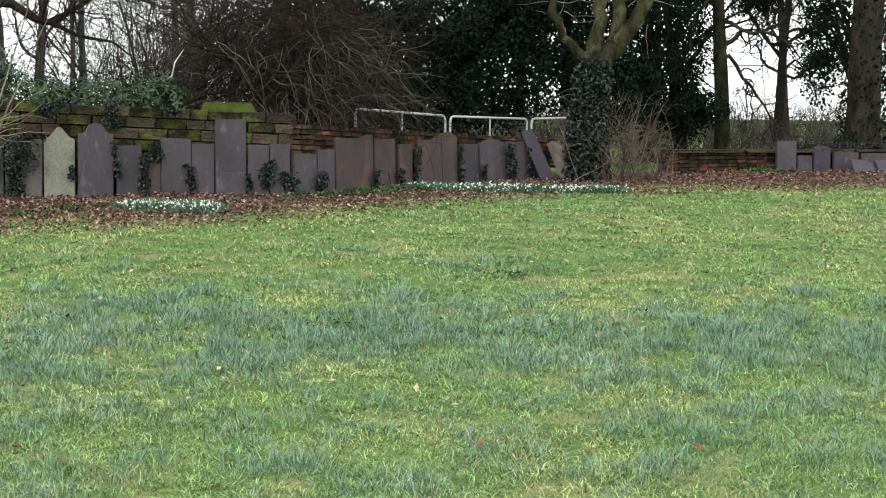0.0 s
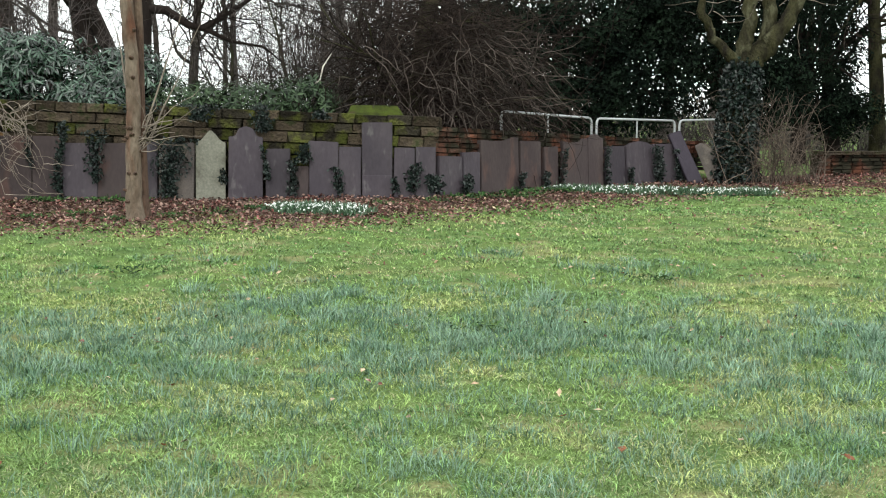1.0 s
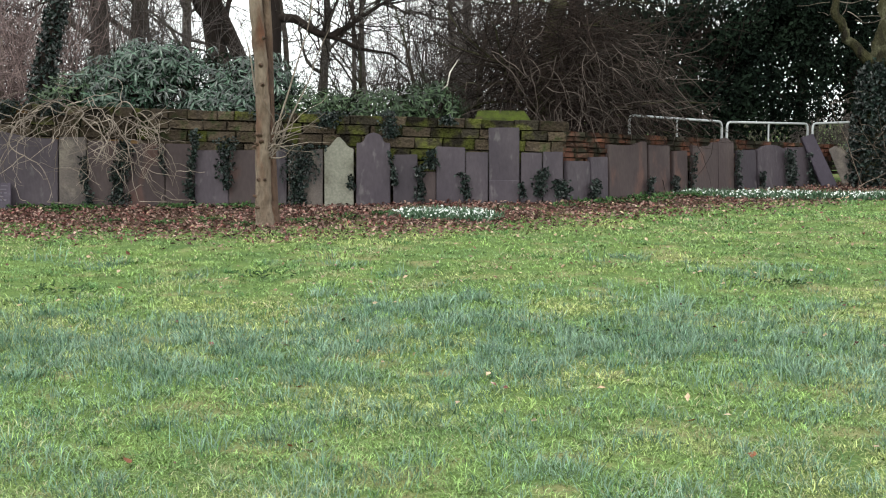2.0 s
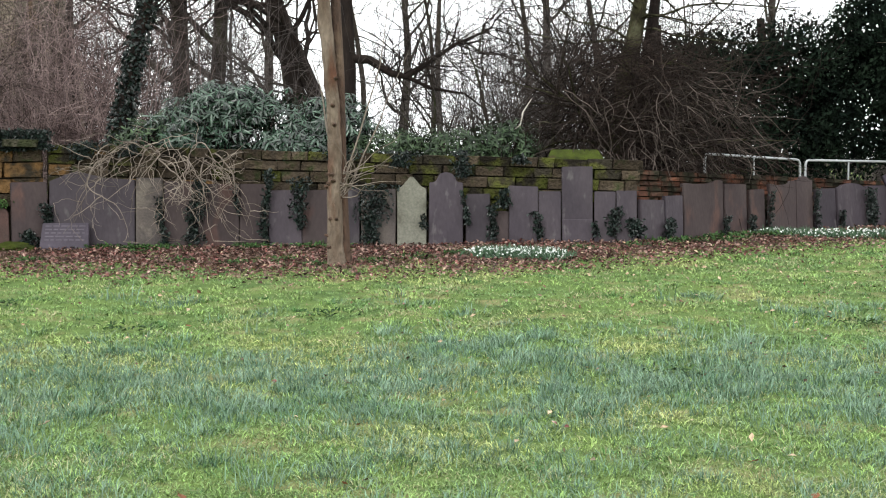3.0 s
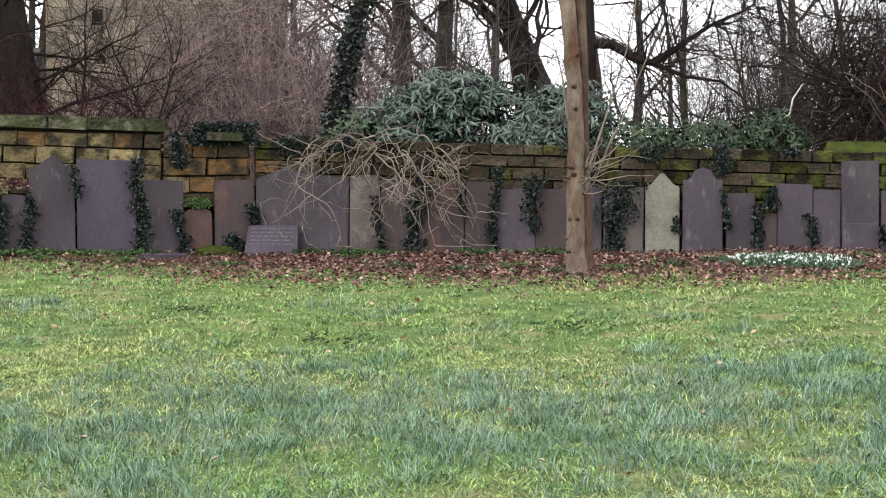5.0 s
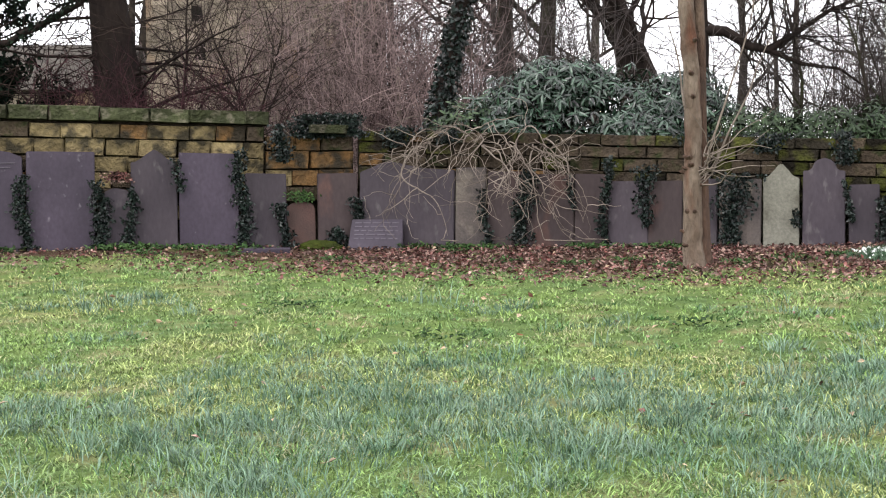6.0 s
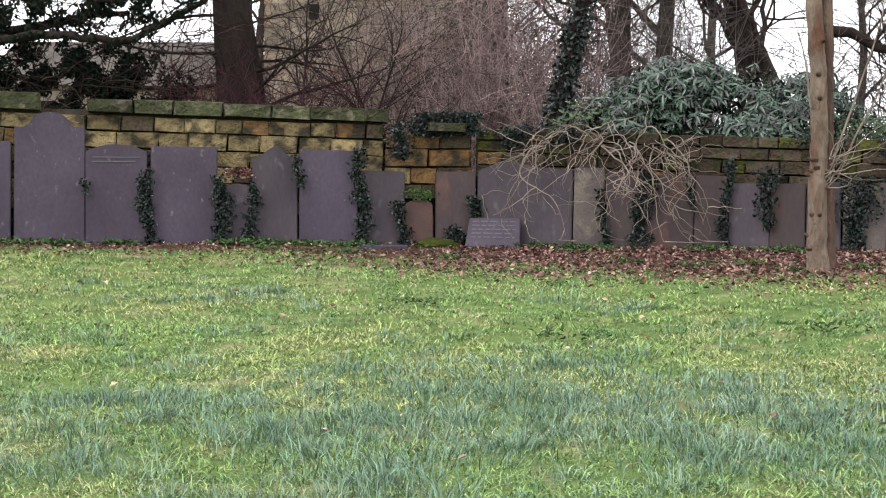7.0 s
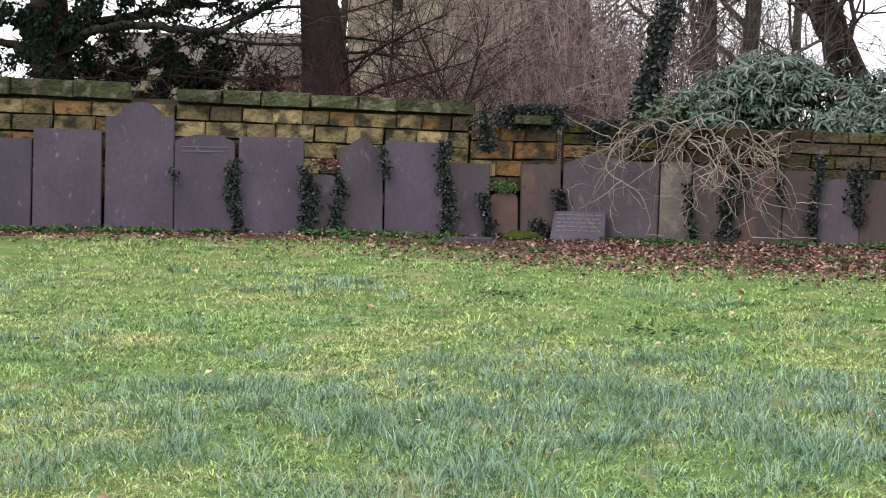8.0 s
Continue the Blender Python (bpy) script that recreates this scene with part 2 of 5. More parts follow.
def grow(tubes, rng, p, d, length, r, level, spec):
    """A limb with its side limbs. spec: for each level (side limbs, length share, spread, bend, pull, steps, sides)."""
    kids, share, spread, bend, pull, n, sides, *thin = spec[level]
    pts = wander(rng, p, d, length, n, bend, pull)
    if isinstance(tubes[min(level, len(tubes) - 1)], list):
        tubes[level].append(Tubes())
        into = tubes[level][-1]
    else:
        into = tubes[min(level, len(tubes) - 1)]
    into.add(pts, [max(r * (1 - 0.75 * i / n), 0.0022) for i in range(n + 1)], sides)
    if level + 1 >= len(spec):
        return
    for k in range(kids):
        f = 0.25 + 0.75 * (k + rng.random()) / kids
        i = min(int(f * n), n - 1)
        q = pts[i].lerp(pts[i + 1], f * n - i if f * n - i < 1 else 1)
        ax = (pts[i + 1] - pts[i]).normalized()
        side = ax.cross(Vector((rng.gauss(0, 1), rng.gauss(0, 1), rng.gauss(0, 1)))).normalized()
        grow(tubes, rng, q, ax * (1 - spread) + side * spread, length * share * rng.uniform(0.6, 1.15), r * (1 - 0.7 * f) * (thin[0] if thin else 0.6), level + 1, spec)


def unit(a):
    return a / np.maximum(np.linalg.norm(a, axis=1, keepdims=True), 1e-9)


def leaf_mesh(name, P, D, N, L, W, material, parent=None, label="", fold=0.25, droop=0.2, fine=False):
    """Leaves at P along D with their faces to N, each folded along its rib and drooping at the tip."""
    P, D, N = np.asarray(P, float), unit(np.asarray(D, float)), np.asarray(N, float)
    L, W = np.broadcast_to(L, len(P))[:, None], np.broadcast_to(W, len(P))[:, None]
    S = unit(np.cross(D, N))
    U = unit(np.cross(S, D))
    if fine:
        rows = [(0, 0, 0), (0.3, -0.42, fold), (0.3, 0, 0), (0.3, 0.42, fold), (0.72, -0.4, fold), (0.72, 0, 0), (0.72, 0.4, fold), (1, 0, 0)]
        quads = [(0, 2, 1, 1), (0, 3, 2, 2), (1, 2, 5, 4), (2, 3, 6, 5), (4, 5, 7, 7), (5, 6, 7, 7)]
    else:
        rows = [(0, 0, 0), (0.5, -0.5, fold), (1, 0, 0), (0.5, 0.5, fold)]
        quads = [(0, 2, 1, 1), (0, 3, 2, 2)]
    V = np.stack([P + D * L * a + S * W * b + U * (W * abs(b) * c * 2 - droop * L * a * a) for a, b, c in rows], 1).reshape(-1, 3)
    k = len(rows)
    tri = [q[:3] if q[2] == q[3] else q for q in quads]
    faces = []
    for i in range(len(P)):
        o = i * k
        faces.extend(tuple(o + j for j in q) for q in tri)
    ob = mesh_object(name, V.tolist(), faces, material, parent, label)
    ob["kind"] = "stuff"
    return ob


# ---- the lie of the land ----
WALL_X = [-14.0, -6.5, 2.3, 7.3, 10.0, 20.0]
WALL_Y = [16.14, 19.89, 19.89, 24.4, 25.5, 27.0]
RISE_X = [-14.0, -10.5, -6.5, -3.0, 0.0, 2.3, 4.5, 7.0, 14.0]
RISE_Z = [0.19, 0.11, -0.02, 0.01, 0.06, 0.10, 0.01, -0.06, 0.0]


def swell(x, y):
    """The ground's unevenness, for numbers or arrays."""
    front = np.interp(x, WALL_X, WALL_Y)
    f = np.clip((np.asarray(y) - front + 8.0) / 8.0, 0, 1)
    f = f * f * (3 - 2 * f)
    return np.interp(x, RISE_X, RISE_Z) * f + 0.018 * np.sin(np.asarray(x) * 1.7 + 0.6) * np.sin(np.asarray(y) * 1.3)


GRADE = 0.052


def climb(y):
    """The lawn climbs gently as far as the wall and is level behind it."""
    return GRADE * np.minimum(y, 27.0)


def land(x, y):
    return swell(x, y) + climb(y)


def lz(x, y):
    """Height over the graded lawn, as thing() takes it."""
    return float(swell(x, y))


def field(x, y, s, seed=0.0):
    """A smooth random field, 0 to 1, from a few crossed waves."""
    x, y = np.asarray(x) / s, np.asarray(y) / s
    v = np.sin(x * 2.1 + 1.3 * np.sin(y * 1.7 + seed) + seed) + np.sin(y * 2.6 + 1.7 * np.sin(x * 1.3 + 2 * seed)) + 0.7 * np.sin(3.9 * x - 3.1 * y + seed * 3) + 0.5 * np.sin(6.1 * x + 5.3 * y + seed)
    return np.clip(0.5 + v / 5.0, 0, 1)


gx = np.concatenate([[-500, -200, -80, -40, -24], np.arange(-18, 20.1, 0.4), [26, 40, 80, 200, 500]])
gy = np.concatenate([[-500, -150, -40, -12], np.arange(-4, 34.1, 0.4), [40, 60, 120, 300, 800]])
GX, GY = np.meshgrid(gx, gy)
GV = np.stack([GX, GY, land(GX, GY)], -1).reshape(-1, 3)
nx = len(gx)
GF = [(j * nx + i, j * nx + i + 1, (j + 1) * nx + i + 1, (j + 1) * nx + i) for j in range(len(gy) - 1) for i in range(nx - 1)]
tagged(mesh_object("ground", GV.tolist(), GF, M_GROUND, smooth=True), "lawn ground of grass, moss and soil", "ground", kind="structure")


def front_y(x):
    return float(np.interp(x, WALL_X, WALL_Y))


# bare soil under the leaf litter along the foot of the stones
bed_v, bed_f = [], []
bx = np.arange(-14, 17.01, 0.15)
for i, x in enumerate(bx):
    depth = float(np.interp(x, [-14, -9, -6, -2, 1, 3, 6, 9, 12, 17], [0.6, 0.9, 2.0, 2.75, 2.2, 1.6, 1.7, 2.3, 2.9, 3.2])) + 0.3 * float(field(x, 3.0, 0.35, 1.0)) - 0.15
    for k in range(7):
        y = front_y(x) + 0.25 - (depth + 0.25) * k / 6
        bed_v.append((x, y, float(land(x, y)) + 0.012 - (0.03 if k == 6 else 0)))
    if i:
        bed_f += [((i - 1) * 7 + k, (i - 1) * 7 + k + 1, i * 7 + k + 1, i * 7 + k) for k in range(6)]
tagged(mesh_object("soil_bed", bed_v, bed_f, M_SOIL, smooth=True), "strip of bare soil under leaf litter beside the stones", "soil", kind="structure")


# ---- walls ----
class Line:
    """A straight run of wall in plan: s metres along it, o metres out towards the lawn."""

    def __init__(self, p, q):
        self.p, self.d = Vector((*p, 0)), (Vector((*q, 0)) - Vector((*p, 0))).normalized()
        self.n = Vector((self.d.y, -self.d.x, 0))
        self.rz = math.degrees(math.atan2(self.d.y, self.d.x))

    def at(self, s, o=0.0, z=0.0):
        return self.p + self.d * s + self.n * o + Vector((0, 0, z))

    def stand(self, s, o=0.0, z=0.0, rx=0.0, ry=0.0):
        return Matrix.Translation(self.at(s, o, z)) @ pose(0, 0, 0, 0, 0, self.rz) @ pose(0, 0, 0, rx, ry, 0)


LEFT = Line((-13.0 - 1.79, 16.64 - 0.895), (-6.5, 19.89))  # s runs to the right, 9.27 m long
LEFT_LEN = math.hypot(13.0 + 1.79 - 6.5, 19.89 - 16.64 + 0.895)
MID = Line((-6.5, 19.89), (2.3, 19.89))
RIGHT = Line((2.3, 19.95), (7.3, 24.4))
FAR = Line((9.6, 25.4), (18.0, 27.1))


def block_mesh(seed, bevel=0.035):
    """A rough-dressed block of unit length and height, 0.2 deep, its face towards -y."""
    rng = random.Random(seed)
    bm = bmesh.new()
    box(bm, -0.5, 0.5, -0.1, 0.1, -0.5, 0.5)
    bmesh.ops.bevel(bm, geom=[e for e in bm.edges if all(v.co.y < 0 for v in e.verts)], offset=bevel, segments=1, affect="EDGES")
    for v in bm.verts:
        v.co += Vector((rng.uniform(-0.025, 0.025), rng.uniform(-0.018, 0.018), rng.uniform(-0.05, 0.05)))
    return bm


def stone_meshes(name, material, count=4, bevel=0.035):
    out = []
    for k in range(count):
        bm = block_mesh(k * 7 + 3, bevel)
        me = bpy.data.meshes.new(name)
        bm.to_mesh(me)
        bm.free()
        me.materials.append(material)
        out.append(me)
    return out


BLOCKS = {k: stone_meshes("stone_block", m) for k, m in (("ochre", M_SANDSTONE), ("orange", M_SANDSTONE_ORANGE), ("dark", M_SANDSTONE_DARK), ("moss", M_SANDSTONE_MOSS), ("coping", M_COPING))}
BRICKS = stone_meshes("brick", M_BRICK, 4, 0.02)


def core(name, line, s0, s1, z0, tops, depth, label, material=M_MORTAR, back=0.12):
    """The mortar core of a wall, its face back metres behind the line; tops: height at s0 and at s1."""
    v = []
    for s, t in ((s0, tops[0]), (s1, tops[1])):
        for o in (-back, -back - depth):
            q = line.at(s, o)
            v += [q + Vector((0, 0, z0 + climb(q.y))), q + Vector((0, 0, t + climb(q.y)))]
    f = [(0, 4, 5, 1), (2, 3, 7, 6), (1, 5, 7, 3), (0, 1, 3, 2), (4, 6, 7, 5), (0, 2, 6, 4)]
    return tagged(mesh_object(name, v, f, material), label, "wall", kind="structure")


def lay(parent, line, s0, s1, z, h, slope, lengths, pick, rng, o=-0.215, name="stone_block", meshes=None, gap=0.010, deep=1.0):
    """One course of blocks from s0 to s1 at height z (middle, at s0), rising by slope per metre."""
    s = s0
    while s < s1 - 0.08:
        w = min(rng.uniform(*lengths), s1 - s)
        if s1 - s - w < 0.1:
            w = s1 - s
        mid = s + w / 2
        me = rng.choice(meshes if meshes else BLOCKS[pick(mid, rng)])
        ob = new(name, me)
        ob.matrix_world = lifted(line.stand(mid, o + rng.uniform(-0.012, 0.012), z + slope * (mid - s0), 0, -math.degrees(math.atan(slope + GRADE * line.d.y)) + rng.uniform(-0.5, 0.5))) @ Matrix.Diagonal((w - gap * rng.uniform(0.5, 1.9), deep * rng.uniform(0.9, 1.12), h - gap * rng.uniform(0.5, 1.9), 1))
        ob.parent = parent
        s += w


# ---- headstones ----
def outline(kind, w, h, rise):
    """The stone's front as a list of (x, z), from the foot up the right side; h to the shoulder, rise above that."""
    a = w / 2
    top = []
    if kind == "flat":
        top = [(a, h), (-a, h + rise)]
    elif kind == "arch":
        r = a * 0.58
        top = [(a, h), (a * 0.72, h), (a * 0.66, h + rise * 0.1)]
        top += [(r * math.cos(g), h + rise * (0.12 + 0.88 * math.sin(g))) for g in np.linspace(0.1, math.pi - 0.1, 11)]
        top += [(-a * 0.66, h + rise * 0.1), (-a * 0.72, h), (-a, h)]
    elif kind == "segment":
        top = [(a * x, h + rise * (1 - x * x)) for x in np.linspace(1, -1, 11)]
    elif kind == "ogee":
        for x in np.linspace(1, -1, 15):
            u = 1 - abs(x)
            top.append((a * x, h + rise * (u * u * 1.6 if u < 0.5 else 1 - (1 - u) ** 1.25 * 1.43)))
    elif kind == "shed":
        top = [(a, h), (a * 0.3, h + rise * 0.25), (-a * 0.36, h + rise), (-a * 0.5, h + rise * 0.85), (-a, h - rise * 0.2)]
    elif kind == "round":
        top = [(a * math.cos(g), h - rise + 2 * rise * math.sin(g) ** 0.8 * 0.5 + rise * 0.0) for g in np.linspace(0.05, math.pi - 0.05, 11)]
    elif kind == "hollow":
        top = [(a, h + rise), (a * 0.7, h + rise), (a * 0.3, h + rise * 0.1), (-a * 0.4, h), (-a * 0.8, h + rise * 0.3), (-a, h + rise * 0.3)]
    return [(-a, -0.2), (a, -0.2)] + top


def slab_part(name, pts, thick, material, parent, rng, label="", bevel=0.01):
    bm = bmesh.new()
    vs = [bm.verts.new((x + rng.uniform(-0.004, 0.004), -thick / 2, z + rng.uniform(-0.004, 0.004))) for x, z in pts]
    f = bm.faces.new(vs)
    ext = bmesh.ops.extrude_face_region(bm, geom=[f])
    for v in ext["geom"]:
        if isinstance(v, bmesh.types.BMVert):
            v.co.y += thick
    bmesh.ops.recalc_face_normals(bm, faces=bm.faces[:])
    sharp = [e for e in bm.edges if len(e.link_faces) == 2 and e.calc_face_angle(0) > 0.7]
    bmesh.ops.bevel(bm, geom=sharp, offset=bevel, segments=2, affect="EDGES")
    return part(name, bm, material, parent, label)


def headstone(line, s0, s1, z0, top, kind="flat", rise=0.0, material=M_SLATE, label="dark purple slate headstone leaning against the wall", lean=3.0, o=0.0, roll=0.0):
    rng = random.Random(int(s0 * 977 + top * 131))
    ob = thing("headstone", line.stand((s0 + s1) / 2, o, z0, -lean + rng.uniform(-0.8, 0.8), roll + rng.uniform(-0.5, 0.5)), label, "headstone", "headstones along the wall")
    slab_part("slab", outline(kind, abs(s1 - s0) - 0.003, top - z0, rise), 0.075, material, ob, rng)
    return ob


def stones(line, rows, flip=None):
    out = []
    for a, b, top, base, kind, rise, material, label in rows:
        s0, s1 = (flip - a, flip - b) if flip else (a, b)
        out.append(headstone(line, s0, s1, base, top, kind, rise, material, label))
    return out


DARK_LABEL = "flat-topped dark purple slate headstone leaning against the wall"
left_stones = stones(LEFT, [
    (8.1, 7.31, 1.30, 0.22, "flat", 0, M_SLATE_BLUE, "flat-topped grey-violet slate headstone against sandstone wall"),
    (7.28, 6.76, 1.33, 0.22, "flat", 0, M_SLATE_BLUE, "flat-topped grey-violet slate headstone against sandstone wall"),
    (6.74, 5.88, 1.43, 0.19, "flat", 0.02, M_SLATE_BLUE, "wide flat-topped violet slate headstone against sandstone wall"),
    (5.84, 4.97, 1.60, 0.18, "arch", 0.19, M_SLATE_BLUE, "tall violet slate headstone with a shouldered round top"),
    (4.96, 4.19, 1.28, 0.16, "segment", 0.09, M_SLATE_BLUE, "violet slate headstone with curved moulded top"),
    (4.16, 3.32, 1.33, 0.11, "flat", 0, M_SLATE_BLUE, "wide flat-topped violet slate headstone spotted with lichen"),
    (3.22, 2.87, 0.85, 0.09, "round", 0.12, M_SLATE, "small round-topped dark headstone half covered by ivy"),
    (2.87, 2.29, 1.17, 0.07, "ogee", 0.16, M_SLATE, "dark slate headstone with a curved shouldered peak"),
    (2.27, 1.51, 1.26, 0.06, "flat", 0.02, M_SLATE_BLUE, "wide flat-topped violet slate headstone beside a dark joint"),
    (1.44, 0.90, 0.99, 0.03, "flat", 0, M_SLATE, "flat-topped dark slate headstone framed by ivy"),
    (0.89, 0.52, 0.61, 0.02, "round", 0.10, M_STONE_RED, "small round-topped red sandstone headstone between slates"),
    (0.49, -0.04, 0.97, 0.02, "flat", 0, M_SLATE_BROWN, "flat-topped brown slate headstone with ivy foot"),
], LEFT_LEN)
P0 = 6.5
mid_stones = stones(MID, [(a + P0, b + P0, t, z, k, r, m, l) for a, b, t, z, k, r, m, l in [
    (-6.44, -5.16, 1.00, 0.05, "shed", 0.12, M_SLATE, "very wide dark slate headstone with an off-centre peak"),
    (-5.14, -4.74, 1.03, 0.05, "flat", 0, M_STONE_TAN, "narrow grey-tan stone headstone behind hanging twigs"),
    (-4.72, -4.23, 0.98, 0.05, "flat", 0, M_SLATE_BROWN, "brown slate headstone behind hanging bare twigs"),
    (-4.22, -3.60, 0.94, 0.06, "flat", 0, M_SLATE_BROWN, "wide brown slate headstone behind hanging bare twigs"),
    (-3.59, -3.18, 0.94, 0.06, "flat", 0, M_SLATE_BROWN, "reddish brown slate headstone beside an ivy strand"),
    (-3.17, -2.67, 0.85, 0.07, "flat", 0, M_SLATE, "dark slate headstone with ivy on both edges"),
    (-2.67, -2.24, 0.85, 0.07, "flat", 0, M_SLATE_BROWN, "reddish brown slate headstone beside the young tree"),
    (-2.23, -1.82, 0.87, 0.08, "flat", 0, M_SLATE, "dark slate headstone behind the young tree"),
    (-1.80, -1.29, 0.87, 0.10, "flat", 0, M_STONE_TAN, "weathered tan headstone draped with ivy"),
    (-1.27, -0.84, 0.88, 0.11, "ogee", 0.18, M_STONE_PALE, "pale lichened stone headstone with a pointed top"),
    (-0.80, -0.30, 0.97, 0.12, "arch", 0.15, M_SLATE, "dark slate headstone with a shouldered round top"),
    (-0.26, 0.10, 0.80, 0.13, "flat", 0, M_SLATE, "short flat-topped dark slate headstone"),
    (0.12, 0.37, 0.55, 0.14, "flat", 0, M_SLATE_BROWN, "very short dark slate headstone below an ivy clump"),
    (0.37, 0.80, 0.91, 0.15, "flat", 0.015, M_SLATE, DARK_LABEL),
    (0.81, 1.14, 0.84, 0.16, "flat", 0, M_SLATE, "narrow flat-topped dark slate headstone"),
    (1.15, 1.60, 1.20, 0.18, "flat", 0, M_SLATE, "tallest square-topped dark slate headstone on the mossy wall"),
    (1.62, 1.93, 0.84, 0.19, "flat", 0, M_SLATE, "narrow flat-topped dark slate headstone"),
    (1.94, 2.24, 0.85, 0.19, "flat", 0, M_SLATE, "narrow flat-topped dark slate headstone with ivy foot"),
]])
right_stones = stones(RIGHT, [
    (-0.02, 0.50, 0.69, 0.18, "flat", 0.02, M_SLATE, "low flat-topped dark slate headstone with ivy foot"),
    (0.51, 0.91, 0.74, 0.15, "flat", 0, M_SLATE, "low flat-topped dark slate headstone"),
    (0.93, 1.85, 0.88, 0.11, "hollow", 0.06, M_SLATE_BROWN, "very wide brown slate headstone with a worn top"),
    (1.88, 2.41, 0.84, 0.08, "flat", 0.02, M_SLATE_BROWN, "flat-topped brown slate headstone below the brick wall"),
    (2.48, 2.86, 0.74, 0.06, "flat", 0, M_SLATE_BROWN, "narrow brown slate headstone below the brick wall"),
    (2.98, 3.66, 0.78, 0.03, "hollow", 0.07, M_SLATE_BROWN, "brown slate headstone with hollowed shoulders"),
    (3.66, 4.10, 0.84, 0.01, "arch", 0.06, M_SLATE_BROWN, "brown slate headstone with a small round peak"),
    (4.20, 4.74, 0.67, -0.02, "flat", 0, M_SLATE, "flat-topped dark slate headstone behind snowdrops"),
    (4.77, 5.60, 0.64, -0.04, "segment", 0.09, M_SLATE, "dark slate headstone with a rounded top"),
    (5.60, 6.40, 0.65, -0.07, "flat", 0, M_SLATE, "flat-topped dark slate headstone with ivy foot"),
])
# the foot of the tallest stone stands a little proud
bm = bmesh.new()
box(bm, -0.222, 0.222, -0.046, 0.0, -0.15, 0.25, 0.006)
part("plinth", bm, M_SLATE, mid_stones[15], "slightly proud lower part of the stone")
# moulding lines on the curved-topped stone
for k, z in enumerate((1.04, 0.985)):
    bm = bmesh.new()
    box(bm, -0.30, 0.30 - 0.06 * k, -0.046, -0.036, z, z + 0.012)
    part("moulding", bm, M_CARVED, left_stones[4], "thin paler moulded line")

# the low slab that leans on the gabled stone, with its worn lettering
low_slab = thing("memorial_slab", pose(-6.14, 19.62, 0.04, -24, 0, 4), "low pale grey slab with worn lettering leaning back", "headstone")
slab_part("slab", [(-0.36, -0.06), (0.36, -0.06), (0.335, 0.36), (-0.335, 0.36)], 0.06, M_SLATE_BLUE, low_slab, random.Random(5))
rng = random.Random(11)
for k in range(5):
    bm = bmesh.new()
    x = -0.29
    while x < 0.26:
        w = rng.uniform(0.05, 0.13)
        box(bm, x, min(x + w, 0.29), -0.034, -0.029, 0.30 - 0.055 * k, 0.318 - 0.055 * k)
        x += w + 0.025
    part("lettering", bm, M_CARVED, low_slab, "row of worn unreadable lettering")
flat_slab = thing("ground_slab", pose(-7.42, 19.0, 0.035, 0, 0, 20), "small flat grey slab lying in the leaf litter", "slab")
bm = bmesh.new()
box(bm, -0.33, 0.33, -0.16, 0.16, -0.06, 0.03, 0.012)
part("slab", bm, M_SLATE_BLUE, flat_slab)

# two stones that lean sideways beside the ivy-clad tree
rng = random.Random(21)
lean_a = thing("headstone", pose(7.34, 23.95, -0.05, -14, -21, 12), "slim grey slate slab leaning sideways by the tree", "headstone")
slab_part("slab", [(-0.14, -0.1), (0.14, -0.1), (0.12, 0.98), (-0.12, 1.0)], 0.09, M_SLATE_BLUE, lean_a, rng)
lean_b = thing("headstone", pose(7.74, 24.2, 0.12, -10, -27, -15), "small lichened round stone leaning sideways by the tree", "headstone")
slab_part("slab", [(-0.15, -0.2), (0.12, -0.2), (0.17, 0.35), (0.13, 0.52), (0.02, 0.60), (-0.10, 0.58)], 0.1, M_STONE_TAN, lean_b, rng)

# stones along the far wall at the corner of the lawn
far_stones = []
for s0, s1, top, base, kind, rise, material, label, o in [
    (3.02, 3.50, 0.62, -0.02, "flat", 0, M_SLATE, "upright dark slate headstone before the low wall", 0.25),
    (3.56, 3.93, 0.32, -0.02, "flat", 0, M_SLATE, "short dark slate headstone before an ivy-topped wall", 0.2),
    (3.96, 4.38, 0.46, -0.02, "segment", 0.06, M_SLATE_BLUE, "round-shouldered blue slate headstone before an ivy-topped wall", 0.2),
    (4.46, 5.1, 0.38, -0.02, "flat", 0, M_SLATE, "wide dark slate headstone before an ivy-topped wall", 0.2),
    (5.15, 5.9, 0.36, -0.02, "flat", 0, M_SLATE, "wide dark slate headstone before an ivy-topped wall", 0.2),
]:
    far_stones.append(headstone(FAR, s0, s1, base, top, kind, rise, material, label, o=o))
for s, rz in ((4.85, 10), (5.5, -6)):
    fs = thing("headstone", FAR.stand(s, 0.75, -0.02, -38, 4 * rz / 10), "broken pale blue slate piece leaning back on others", "headstone")
    slab_part("slab", [(-0.3, -0.1), (0.3, -0.1), (0.26, 0.3), (0.05, 0.36), (-0.27, 0.33)], 0.06, M_SLATE_BLUE, fs, random.Random(int(s * 10)))


